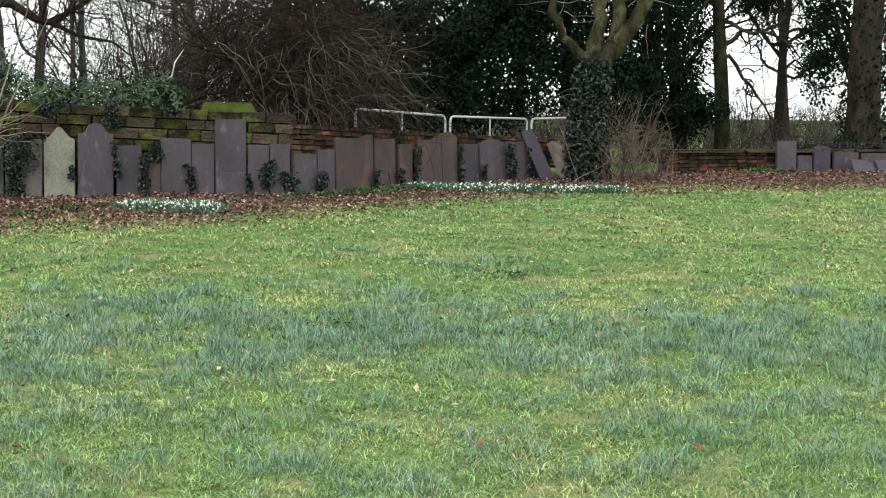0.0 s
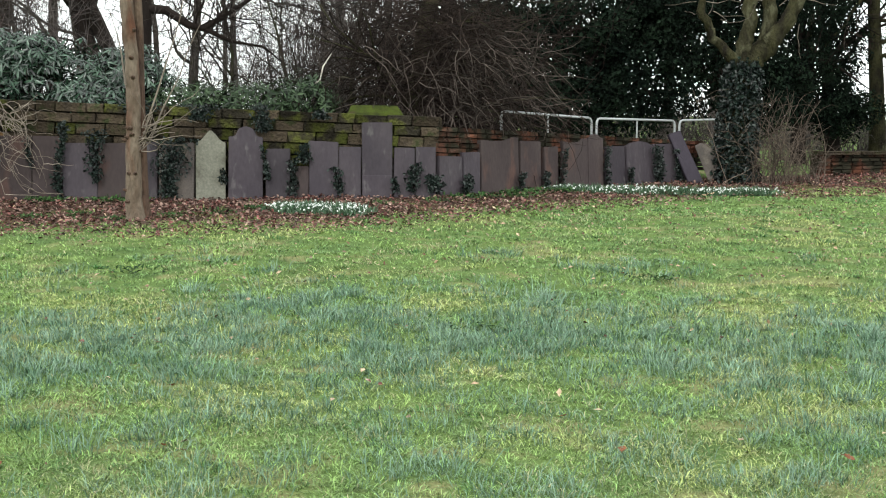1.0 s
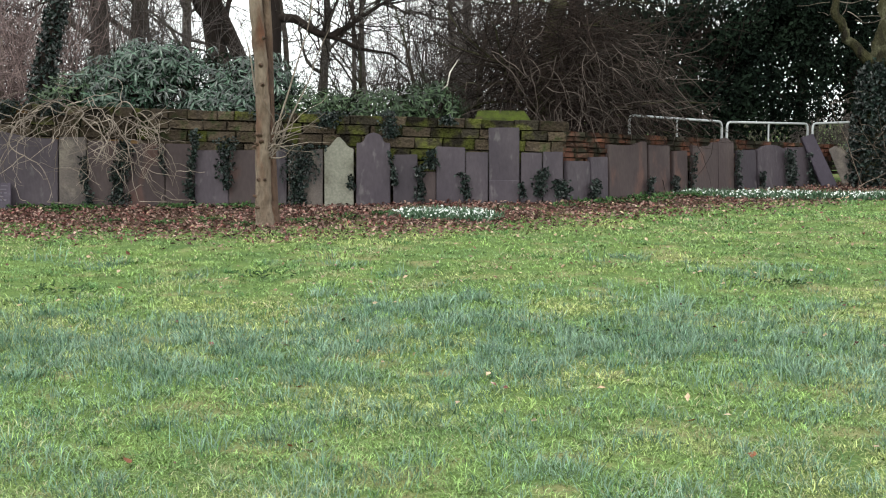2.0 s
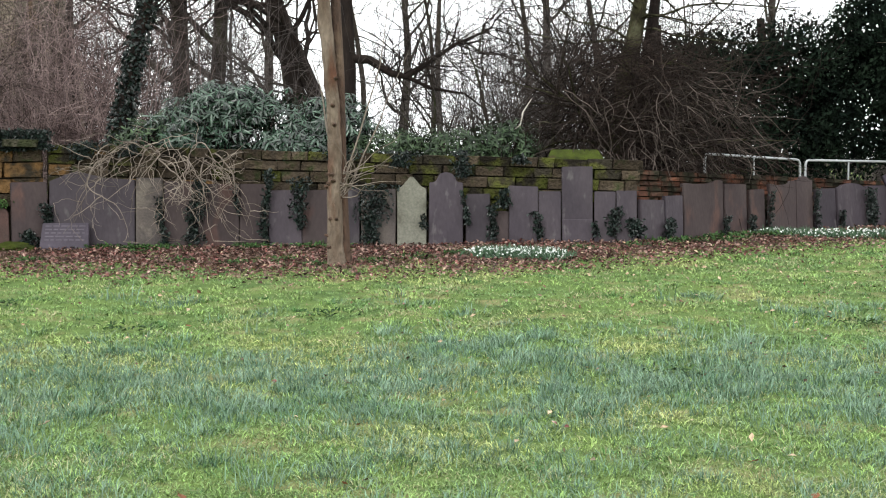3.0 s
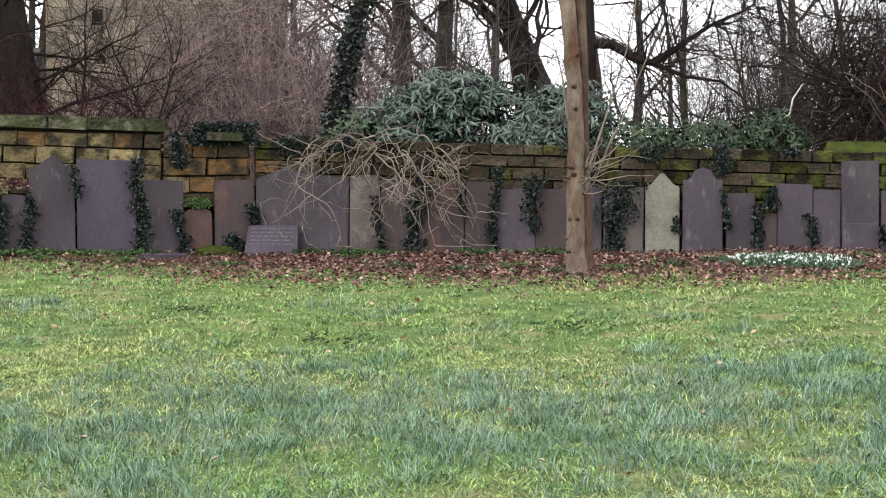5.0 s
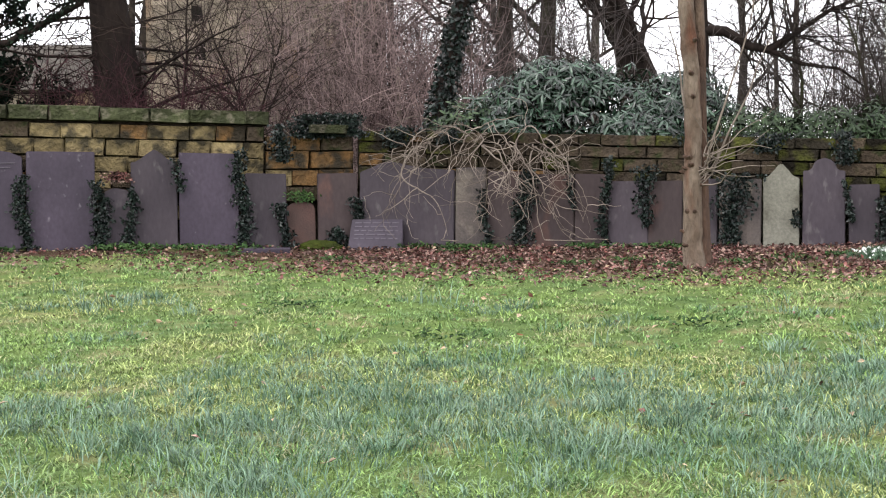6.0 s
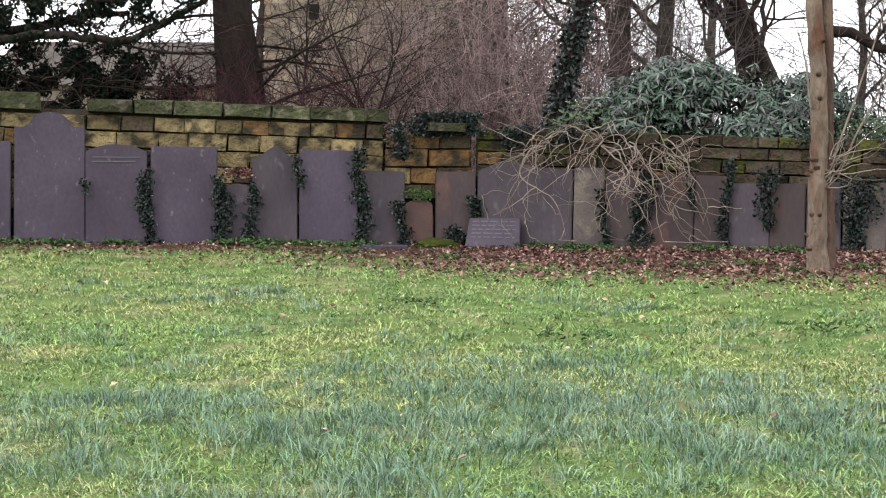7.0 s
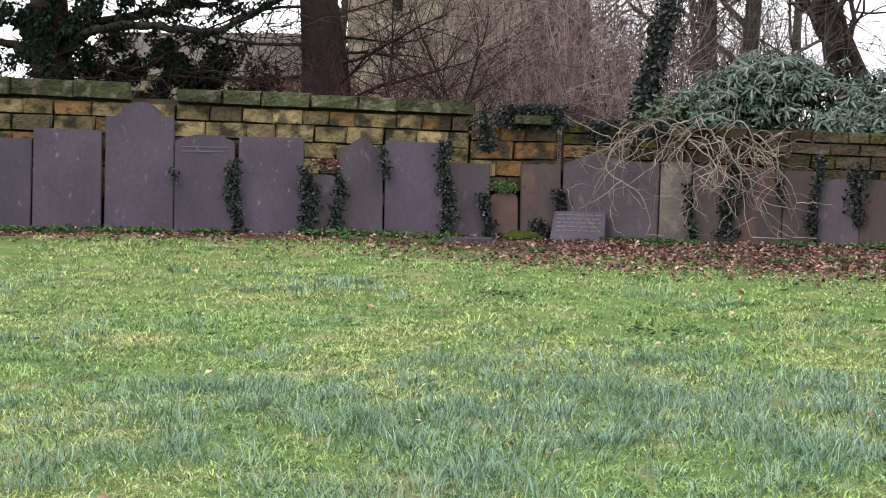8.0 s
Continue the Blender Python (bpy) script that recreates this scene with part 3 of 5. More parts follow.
# ---- galvanised fence panels behind the brick wall ----
def fence_panel(p, q, z0, z1, low):
    a, b = Vector((*p, z0)), Vector((*q, z1 + float(climb(q[1]) - climb(p[1]))))
    d = (b - a).normalized()
    up = Vector((0, 0, 1))
    ob = thing("fence_panel", Matrix.Translation(Vector((a.x, a.y, 0))), "galvanised tubular steel fence panel with rounded corners", "fence", "fence panels behind the wall")
    off = Vector((a.x, a.y, 0))
    r = 0.09
    pts = [Vector((a.x, a.y, low)), a - up * r] + [a + d * r * (1 - math.cos(g)) - up * r * (1 - math.sin(g)) for g in (0.5, 1.0)]
    pts += [a + d * r, a.lerp(b, 0.5), b - d * r] + [b - d * r * (1 - math.sin(g)) - up * r * (1 - math.cos(g)) for g in (0.5, 1.0)]
    pts += [b - up * r, Vector((b.x, b.y, low))]
    t = Tubes()
    t.add([x - off for x in pts], [0.021] * len(pts), 8)
    t.object("hoop", M_GALV, ob)
    m = a.lerp(b, 0.5)
    t = Tubes()
    t.add([Vector((m.x, m.y, low)) - off, m - off], [0.015] * 2, 8)
    t.object("post", M_GALV, ob)
    t = Tubes()
    la, lb = Vector((a.x, a.y, z0 - 0.75)), Vector((b.x, b.y, b.z - 0.75))
    t.add([la - off, lb - off], [0.015] * 2, 8)
    t.object("lower_rail", M_GALV, ob)
    return ob


fence_panel((3.45, 21.57), (5.26, 23.19), 1.31, 1.13, 0.0)
fence_panel((5.37, 23.29), (7.18, 24.89), 1.12, 1.01, 0.0)
fence_panel((7.30, 25.00), (9.20, 26.60), 1.01, 0.98, 0.0)


# ---- bare trees ----
def bare_tree(seed, height, r, spec, bark, twig, label, place, tilt=(0, 0), name="bare_tree", group=""):
    rng = random.Random(seed)
    ob = thing(name, pose(*place), label, "tree", group)
    trunk, limbs, twigs = Tubes(), [], Tubes()
    grow([trunk, limbs, twigs], rng, Vector((0, 0, -0.3)), Vector((tilt[0], tilt[1], 1)), height, r, 0, spec)
    trunk.object("trunk", bark, ob)
    for limb in limbs:
        limb.object("limb", bark, ob)
    twigs.object("crown", twig, ob, "crown of fine bare twigs")
    return ob


WOOD = [(12, 0.5, 0.6, 0.05, 0.02, 10, 7, 0.42), (9, 0.5, 0.6, 0.2, 0.02, 8, 5, 0.55), (8, 0.45, 0.6, 0.24, 0.0, 6, 3), (6, 0.5, 0.6, 0.24, 0.0, 4, 3)]
SCRUB = [(12, 0.6, 0.5, 0.08, 0.02, 6, 5), (9, 0.5, 0.6, 0.18, 0.04, 6, 3), (8, 0.5, 0.6, 0.22, 0.02, 5, 3)]
woods = [
    bare_tree(1, 11, 0.24, WOOD, M_BARK, M_TWIG, "tall bare winter tree behind the wall", (-7.0, 31.0, 0), (0.02, 0)),
    bare_tree(2, 11, 0.23, WOOD, M_BARK, M_TWIG_GREY, "tall bare grey winter tree behind the wall", (-6.45, 31.3, 0), (0.0, 0)),
    bare_tree(3, 10, 0.24, WOOD, M_BARK_DARK, M_TWIG, "dark bare winter tree leaning steeply behind the wall", (-3.0, 30.0, 0), (-0.5, 0)),
    bare_tree(4, 10, 0.22, WOOD, M_BARK_DARK, M_TWIG, "dark bare winter tree leaning steeply behind the wall", (-2.5, 30.0, 0), (-0.54, 0)),
    bare_tree(5, 9, 0.10, WOOD, M_BARK, M_TWIG_GREY, "slim bare grey winter tree behind the wall", (-4.1, 30.4, 0), (0.02, 0)),
]
for ob in woods:
    ob["group"] = "bare trees behind the wall"
rng = random.Random(77)
for k in range(17):
    src = woods[(0, 1, 4)[k % 3]]
    x = -26 + 3.1 * k + rng.uniform(-1.2, 1.2)
    y = rng.uniform(44, 66)
    c = copy_thing(src, lifted(pose(x, y, 0, 0, 0, rng.uniform(0, 360))))
    c["label"] = "distant bare winter tree in the wood"


# ---- evergreens and climbers ----
def clumps(rng, lumps, count, out=0.75):
    """Points and outward normals in shells of the given ellipsoids (centre, radii)."""
    P, N = [], []
    for c, r in lumps:
        u = unit(rng.normal(size=(count, 3)))
        k = out + (1 - out) * rng.random((count, 1))
        P.append(np.array(c) + u * np.array(r) * k)
        N.append(unit(u / np.array(r)))
    return np.concatenate(P), np.concatenate(N)


def whorled_shrub(name, place, lumps, shoots, leaf, width, material, label, seed, per=7, sag=0.22):
    """A broad-leaved evergreen: shoots all over the lumps, each ending in a rosette of drooping leaves."""
    rng = np.random.default_rng(seed)
    ob = thing(name, pose(*place), label, "shrub")
    P, N = clumps(rng, lumps, shoots, 0.62)
    inner, facing = clumps(rng, [(c, tuple(0.72 * k for k in r)) for c, r in lumps], shoots // 2)
    P, N = np.concatenate([P, inner]), np.concatenate([N, facing])
    axis = unit(N + np.array([0, -0.15, 0.45]) + 0.25 * rng.normal(size=P.shape))
    a = unit(np.cross(axis, rng.normal(size=P.shape)))
    b = np.cross(axis, a)
    g = (np.arange(per) * 2.399)[None, :] + rng.random((len(P), 1)) * 6.28
    out = (np.cos(g)[..., None] * a[:, None] + np.sin(g)[..., None] * b[:, None])
    D = unit((out * 0.95 + axis[:, None] * (0.25 + 0.45 * rng.random((len(P), per, 1)))).reshape(-1, 3) + np.array([0, 0, -sag]))
    Q = np.repeat(P, per, 0) + 0.02 * rng.normal(size=(len(P) * per, 3))
    L = leaf * (0.6 + 0.6 * rng.random(len(Q)))
    leaf_mesh("foliage", Q, D, np.repeat(axis, per, 0), L, L * width, material, ob, fine=True, fold=0.12, droop=0.25)
    t, r2 = Tubes(), random.Random(seed)
    for c, r in lumps:
        for _ in range(14):
            e = Vector(c) + Vector((r2.uniform(-1, 1) * r[0], r2.uniform(-1, 1) * r[1], r2.uniform(-0.5, 0.8) * r[2])) * 0.8
            s = Vector((c[0] + r2.uniform(-0.2, 0.2), c[1] + 0.1, 0.0))
            m = s.lerp(e, 0.55) + Vector((r2.uniform(-0.1, 0.1), r2.uniform(-0.1, 0.1), 0.1))
            t.add([s, m, e], [0.02, 0.013, 0.006], 4)
    t.object("framework", M_BARK_DARK, ob)
    return ob


def leaf_cloud(name, P, N, size, material, parent, rng, hang=-0.3, label="", width=0.55):
    D = unit(rng.normal(size=P.shape) + np.array([0, 0, hang]) + 0.5 * N)
    L = size * (0.6 + 0.8 * rng.random(len(P)))
    return leaf_mesh(name, P, D, N + 0.4 * rng.normal(size=P.shape), L, L * width, material, parent, label)


def evergreen(name, place, lumps, count, leaf, material, label, seed, trunk=(4.0, 0.2)):
    rng = np.random.default_rng(seed)
    ob = thing(name, pose(*place), label, "tree")
    P, N = clumps(rng, lumps, count, 0.35)
    # leaves gather in sprays, with gaps between them
    keep = field(P[:, 0] + P[:, 1] * 0.7, P[:, 2] + P[:, 1] * 0.5, 0.4, seed) > 0.33
    leaf_cloud("crown", P[keep], N[keep], leaf, material, ob, rng)
    t, r2 = Tubes(), random.Random(seed)
    pts = wander(r2, (0, 0, -0.3), (0, 0, 1), trunk[0], 6, 0.05, 0)
    t.add(pts, [trunk[1] * (1 - 0.1 * i) for i in range(7)], 7)
    t.object("trunk", M_BARK_DARK, ob)
    t = Tubes()
    for c, r in lumps:
        for _ in range(4):
            e = Vector(c) + Vector((r2.uniform(-1, 1) * r[0], r2.uniform(-1, 1) * r[1], r2.uniform(-1, 1) * r[2])) * 0.8
            s = pts[r2.randrange(2, 6)]
            t.add([s, s.lerp(e, 0.5) + Vector((0, 0, 0.15)), e], [0.05, 0.035, 0.012], 4)
    t.object("framework", M_BARK_DARK, ob)
    return ob


def ivy(line, s, z0, z1, spread=0.10, dense=1.0, o=0.05, label="dark green ivy climbing between headstones", name="ivy", bulge=0.0):
    """An ivy strand up a joint; bulge widens it towards the top."""
    seed = int(abs(s) * 1000 + z1 * 100) + 5
    rng, r2 = np.random.default_rng(seed), random.Random(seed)
    base = line.at(s, o, z0)
    ob = thing(name, line.stand(s, o, z0), label, "ivy", "ivy strands on the headstones")
    h = z1 - z0
    n = int(760 * h * dense * max(spread / 0.1, 0.5))
    f = rng.random(n)
    wid = spread * (0.35 + 0.75 * field(f * h + seed, np.zeros(n) + seed, 0.14, seed) + bulge * f)
    x = 0.05 * (1 - bulge / 3) * np.sin(f * h * 5 + seed) + wid * np.clip(rng.normal(size=n) * 0.55, -1.3, 1.3)
    P = np.stack([x, -0.02 - 0.07 * rng.random(n) * (1 - np.abs(x) / (spread * 3)), f * h], 1)
    P = P[field(x + seed, f * h, 0.045, seed) > 0.36]
    leaf_cloud("foliage", P, np.tile([0, -1.0, 0.35], (len(P), 1)), 0.044, M_IVY, ob, rng, -0.5, width=0.8)
    for _ in range(3):
        pts = [Vector((0.05 * math.sin(q * h * 5 + seed) + r2.uniform(-0.3, 0.3) * spread, -0.012, q * h)) for q in np.linspace(0, 1, 7)]
        t = Tubes()
        t.add(pts, [0.008 - 0.0008 * i for i in range(7)], 4)
        t.object("stem", M_BARK_DARK, ob)
    return ob


def twiggy(name, place, count, height, width, material, label, seed, lean=0.45, depth=0.5, thick=0.008, start=0.25, pull=0.0, sub=3):
    """A many-stemmed bare shrub."""
    ob = thing(name, pose(*place), label, "shrub")
    rng, stems, twigs = random.Random(seed), Tubes(), Tubes()
    for _ in range(count):
        s = Vector((rng.gauss(0, start * width), rng.gauss(0, start * depth), -0.05))
        h = height * rng.uniform(0.55, 1.1)
        pts = wander(rng, s, (rng.gauss(0, lean), rng.gauss(0, lean * depth), 1), h, 8, 0.11, pull)
        stems.add(pts, [thick * (1 - 0.09 * i) for i in range(9)], 4)
        for _ in range(sub):
            i = rng.randrange(2, 8)
            twigs.add(wander(rng, pts[i], (rng.gauss(0, 1), rng.gauss(0, 0.6), rng.uniform(-0.1, 1)), h * rng.uniform(0.15, 0.4), 5, 0.2, pull), [thick * 0.55, thick * 0.5, thick * 0.42, thick * 0.36, thick * 0.3, 0.002], 3)
    stems.object("framework", material, ob)
    twigs.object("crown", material, ob)
    return ob


# ---- things behind the wall ----
whorled_shrub("rhododendron", (-3.6, 21.0, 0), [((-0.9, 0, 1.65), (0.95, 0.6, 0.62)), ((0.2, 0.0, 1.72), (1.25, 0.65, 0.66)), ((1.25, 0.1, 1.75), (0.7, 0.6, 0.62)), ((0.7, -0.68, 1.46), (0.5, 0.22, 0.22)), ((-0.3, 0, 2.08), (0.8, 0.5, 0.40))],
              200, 0.16, 0.23, M_RHODO, "large rhododendron bush with drooping whorled leaves over wall", 3, 9, 0.75)
whorled_shrub("laurel_shrub", (-0.6, 20.75, 0), [((-0.9, 0, 1.45), (0.7, 0.35, 0.3)), ((0.1, 0, 1.42), (0.8, 0.35, 0.35)), ((0.9, 0.1, 1.5), (0.55, 0.35, 0.42))],
              150, 0.11, 0.28, M_LAUREL, "low mixed evergreen shrub growing along the wall top", 4, 6)
whorled_shrub("laurel_shrub", (-5.2, 20.9, 0), [((0, 0, 1.5), (0.65, 0.4, 0.42)), ((0.5, 0.1, 1.7), (0.4, 0.35, 0.4))],
              120, 0.12, 0.28, M_LAUREL, "small evergreen shrub beside the ivy-clad trunk", 6, 6)

# the brown tangle over the wall, with its double trunk
TANGLE = [(40, 0.5, 0.8, 0.06, 0.0, 6, 8, 0.16), (12, 0.55, 0.6, 0.18, -0.05, 7, 4), (10, 0.5, 0.6, 0.22, -0.05, 5, 3)]
# the near-black crown twigs carry the shade of the tangle's inside in their colour
tangle = bare_tree(31, 5.6, 0.26, TANGLE, M_BARK_MOSSY, M_TWIG_SHADE, "dense bare tree with tangled brown twigs over the wall", (2.05, 22.6, 0), (0.02, 0))
second = Tubes()
grow([second], random.Random(9), Vector((0.3, 0.1, -0.2)), Vector((0.1, 0.05, 1)), 5.5, 0.2, 0, TANGLE[:1])
second.object("second_trunk", M_BARK_DARK, tangle)
hang = Tubes()
r3 = random.Random(41)
for _ in range(2300):
    s = Vector((r3.gauss(0.35, 0.72), r3.uniform(-1.6, 0.6), r3.uniform(1.0, 3.1)))
    if s.z < 1.5:
        s.x = abs(s.x - 0.7) * r3.choice((-0.6, 1)) + 0.7
    pts = wander(r3, s, (r3.gauss(0, 0.9), r3.uniform(-0.7, 0.3), r3.uniform(-0.9, 0.3)), r3.uniform(0.4, 1.2), 6, 0.22, -0.05)
    pts = [Vector((q.x, max(q.y, -2.3), max(q.z, 0.95 - 0.08 * q.x))) for q in pts]
    k = r3.uniform(0.55, 1.0)
    hang.add(pts, [k * (0.008 - 0.001 * i) for i in range(7)], 3)
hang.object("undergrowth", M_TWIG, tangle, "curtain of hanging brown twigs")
light = Tubes()
for _ in range(130):
    s = Vector((r3.gauss(0.3, 0.7), r3.uniform(-2.1, -1.2), r3.uniform(1.1, 2.6)))
    pts = wander(r3, s, (r3.gauss(0, 0.9), r3.uniform(-0.3, 0.2), r3.uniform(-1.0, 0.2)), r3.uniform(0.4, 1.2), 7, 0.24, -0.05)
    light.add([Vector((q.x, max(q.y, -2.4), max(q.z, 0.85 - 0.08 * q.x))) for q in pts], [0.008 - 0.0008 * i for i in range(8)], 3)
for _ in range(170):
    s = Vector((r3.uniform(0.5, 2.0), r3.uniform(-2.1, -0.8), r3.uniform(1.15, 2.5)))
    pts = wander(r3, s, (r3.uniform(-0.2, 1.3), r3.uniform(-0.3, 0.2), r3.gauss(-0.25, 0.35)), r3.uniform(0.4, 1.1), 7, 0.2, -0.04)
    light.add([Vector((q.x, max(q.y, -2.4), max(q.z, 0.95 - 0.08 * q.x))) for q in pts], [0.007 - 0.0007 * i for i in range(8)], 3)
for _ in range(16):
    s = Vector((r3.uniform(-0.7, 1.0), -2.3, r3.uniform(1.2, 1.5)))
    pts = wander(r3, s, (r3.gauss(0, 0.5), -0.1, -1.0), r3.uniform(0.4, 0.9), 7, 0.22, -0.05)
    light.add([Vector((q.x, max(q.y, -2.5), q.z)) for q in pts], [0.006 - 0.0006 * i for i in range(8)], 3)
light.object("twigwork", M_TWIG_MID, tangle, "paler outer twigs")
bare_tree(36, 3.2, 0.06, [(18, 0.6, 0.6, 0.1, 0.0, 6, 5), (10, 0.55, 0.6, 0.2, -0.02, 6, 3), (8, 0.5, 0.6, 0.22, -0.02, 5, 3)], M_BARK, M_TWIG, "bare brown shrub tangled behind the wall", (3.3, 22.9, 0), (0.1, -0.1), "bare_shrub")
bare_tree(37, 3.4, 0.05, SCRUB, M_BARK, M_TWIG_GREY, "bare grey shrub behind the laurel", (0.3, 22.4, 0), (0, 0), "bare_shrub")
bare_tree(38, 3.6, 0.05, SCRUB, M_BARK, M_TWIG_GREY, "bare grey shrub behind the laurel", (-0.9, 23.5, 0), (0.1, 0), "bare_shrub")
bare_tree(39, 3.8, 0.06, SCRUB, M_BARK, M_TWIG, "bare brown shrub behind the mossy wall", (1.2, 23.6, 0), (-0.1, 0), "bare_shrub")
broken = Tubes()
broken.add([Vector((0, 0, 0)), Vector((0.13, 0, 0.10)), Vector((0.17, 0, 0.30)), Vector((0.30, 0.1, 0.5))], [0.006, 0.013, 0.012, 0.006], 5)
tagged(broken.object("broken_branch", mat("bleached_wood", (0.55, 0.50, 0.44), (0.42, 0.38, 0.33), 9, 0.8, 0.1)), "bleached broken branch caught in the twigs", "branch").matrix_world = lifted(pose(0.42, 20.9, 1.68))

for x, y, n, h, w, m, label, seed in (
    (0.0, 24.2, 150, 3.6, 1.3, M_TWIG_GREY, "grey thicket of bare stems behind the laurel", 93),
    (1.3, 24.8, 170, 4.0, 1.3, M_TWIG_GREY, "grey thicket of bare stems behind the laurel", 94),
    (2.6, 26.0, 170, 3.8, 1.5, M_TWIG, "dark brown thicket of bare stems behind the tangle", 95),
):
    twiggy("thicket", (x, y, 0), n, h, w, m, label, seed, 0.2, 0.5, 0.008, 0.5, 0, 7)

for seed, x, y, h in ((141, -2.7, 31.0, 8.0), (142, -0.9, 29.5, 7.0), (143, 0.7, 31.5, 8.0)):
    bare_tree(seed, h, 0.09, [(20, 0.4, 0.7, 0.05, 0.0, 8, 6, 0.15), (10, 0.5, 0.6, 0.2, 0.0, 6, 4), (8, 0.5, 0.6, 0.24, 0.0, 5, 3)], M_BARK, M_TWIG_GREY, "slender bare grey tree behind the laurel", (x, y, 0))

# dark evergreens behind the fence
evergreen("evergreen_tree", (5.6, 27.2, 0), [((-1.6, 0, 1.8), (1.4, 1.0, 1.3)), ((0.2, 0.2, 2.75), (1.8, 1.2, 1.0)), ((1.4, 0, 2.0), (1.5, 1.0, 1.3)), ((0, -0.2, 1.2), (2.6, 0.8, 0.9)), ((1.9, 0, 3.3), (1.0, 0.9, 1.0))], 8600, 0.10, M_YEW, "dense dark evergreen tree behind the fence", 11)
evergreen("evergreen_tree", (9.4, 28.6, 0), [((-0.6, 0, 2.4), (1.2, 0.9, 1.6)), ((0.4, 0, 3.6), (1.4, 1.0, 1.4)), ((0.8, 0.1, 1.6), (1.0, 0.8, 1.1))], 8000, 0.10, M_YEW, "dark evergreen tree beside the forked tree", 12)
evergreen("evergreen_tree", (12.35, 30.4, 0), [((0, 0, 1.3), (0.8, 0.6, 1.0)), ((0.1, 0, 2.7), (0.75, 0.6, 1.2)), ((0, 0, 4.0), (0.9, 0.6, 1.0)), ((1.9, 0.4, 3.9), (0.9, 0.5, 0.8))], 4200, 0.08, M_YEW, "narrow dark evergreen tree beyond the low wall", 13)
# added as a dark backing, to stand for the shaded inside of the tangle
evergreen("evergreen_tree", (3.4, 29.0, 0), [((0, 0, 1.9), (1.5, 0.9, 1.1)), ((0.9, 0, 2.7), (1.3, 0.9, 0.9))], 8000, 0.10, M_YEW, "dark evergreen tree added as backing behind the brown tangle", 14)

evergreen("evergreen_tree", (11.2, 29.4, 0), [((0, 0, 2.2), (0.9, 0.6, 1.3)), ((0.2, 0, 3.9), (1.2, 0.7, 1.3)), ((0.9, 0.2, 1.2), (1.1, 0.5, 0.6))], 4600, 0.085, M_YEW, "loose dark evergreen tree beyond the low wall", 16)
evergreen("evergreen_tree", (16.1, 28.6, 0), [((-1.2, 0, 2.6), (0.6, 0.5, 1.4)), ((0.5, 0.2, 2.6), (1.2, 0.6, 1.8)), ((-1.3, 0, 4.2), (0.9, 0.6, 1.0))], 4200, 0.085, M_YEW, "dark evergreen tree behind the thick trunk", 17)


# the forked tree, its lower trunk wrapped in ivy
def wrap(ob, pts, radii, count, leaf, material, seed, name="ivy"):
    """A coat of leaves round a limb."""
    rng = np.random.default_rng(seed)
    P, N = [], []
    for i in range(len(pts) - 1):
        f, g = rng.random(count), rng.random(count) * 6.283
        a, b = np.array(pts[i]), np.array(pts[i + 1])
        r = (radii[i] * (1 - f) + radii[i + 1] * f)[:, None]
        n = np.stack([np.cos(g), np.sin(g), 0 * g], 1)
        P.append(a + (b - a) * f[:, None] + n * r * (1 + 0.3 * rng.random((count, 1))))
        N.append(n + np.array([0, 0, 0.4]))
    return leaf_cloud(name, np.concatenate(P), np.concatenate(N), leaf, material, ob, rng, -0.7, "dark ivy leaves round the trunk", 0.8)


def crooked(pts, steps, sway, rng):
    """The same line with more points, each a little out of place."""
    k = np.linspace(0, len(pts) - 1, steps * (len(pts) - 1) + 1)
    return [Vector([float(np.interp(a, range(len(pts)), [p[i] for p in pts])) + (rng.gauss(0, sway) if 0 < a < k[-1] else 0) for i in range(3)]) for a in k]


forked = thing("forked_tree", pose(8.15, 24.2, 0), "mature forked tree with mossy limbs and ivy-clad trunk", "tree")
t = Tubes()
stem = [Vector((0, 0, -0.2)), Vector((-0.02, 0, 0.5)), Vector((0.02, 0, 1.2)), Vector((0.06, 0, 1.8)), Vector((0.1, 0, 2.15))]
t.add(stem, [0.34, 0.27, 0.24, 0.24, 0.27], 10)
t.object("trunk", M_BARK_MOSSY, forked)
r4 = random.Random(8)
for pts, rad in (
    ([(0.04, 0, 2.0), (-0.25, 0, 2.3), (-0.55, 0, 2.62), (-0.72, 0, 3.0), (-0.78, 0.1, 3.6), (-0.7, 0.1, 4.6)], (0.14, 0.10, 0.085, 0.075, 0.06, 0.04)),
    ([(0.08, 0, 2.05), (0.10, 0, 2.45), (0.20, 0.05, 2.8), (0.22, 0.1, 3.3), (0.16, 0.1, 4.2), (0.2, 0.1, 5.2)], (0.2, 0.15, 0.13, 0.12, 0.10, 0.06)),
    ([(0.16, 0, 2.0), (0.5, 0, 2.4), (0.82, 0, 2.75), (1.02, 0.05, 3.15), (1.2, 0.1, 3.8), (1.5, 0.2, 4.8)], (0.2, 0.17, 0.15, 0.14, 0.11, 0.07)),
    ([(0.3, 0.1, 2.2), (0.55, 0.15, 2.65), (0.62, 0.2, 3.2), (0.6, 0.3, 4.2)], (0.15, 0.13, 0.12, 0.08)),
):
    t = Tubes()
    t.add(crooked(pts, 4, 0.022, r4), np.interp(np.linspace(0, len(rad) - 1, 4 * (len(rad) - 1) + 1), range(len(rad)), rad) * [0.88 + 0.2 * r4.random() for _ in range(4 * (len(rad) - 1) + 1)], 9)
    t.object("limb", M_BARK_MOSSY, forked)
wrap(forked, [p[:] for p in stem], [0.35, 0.31, 0.29, 0.27, 0.2], 1500, 0.075, M_IVY, 5)
t = Tubes()
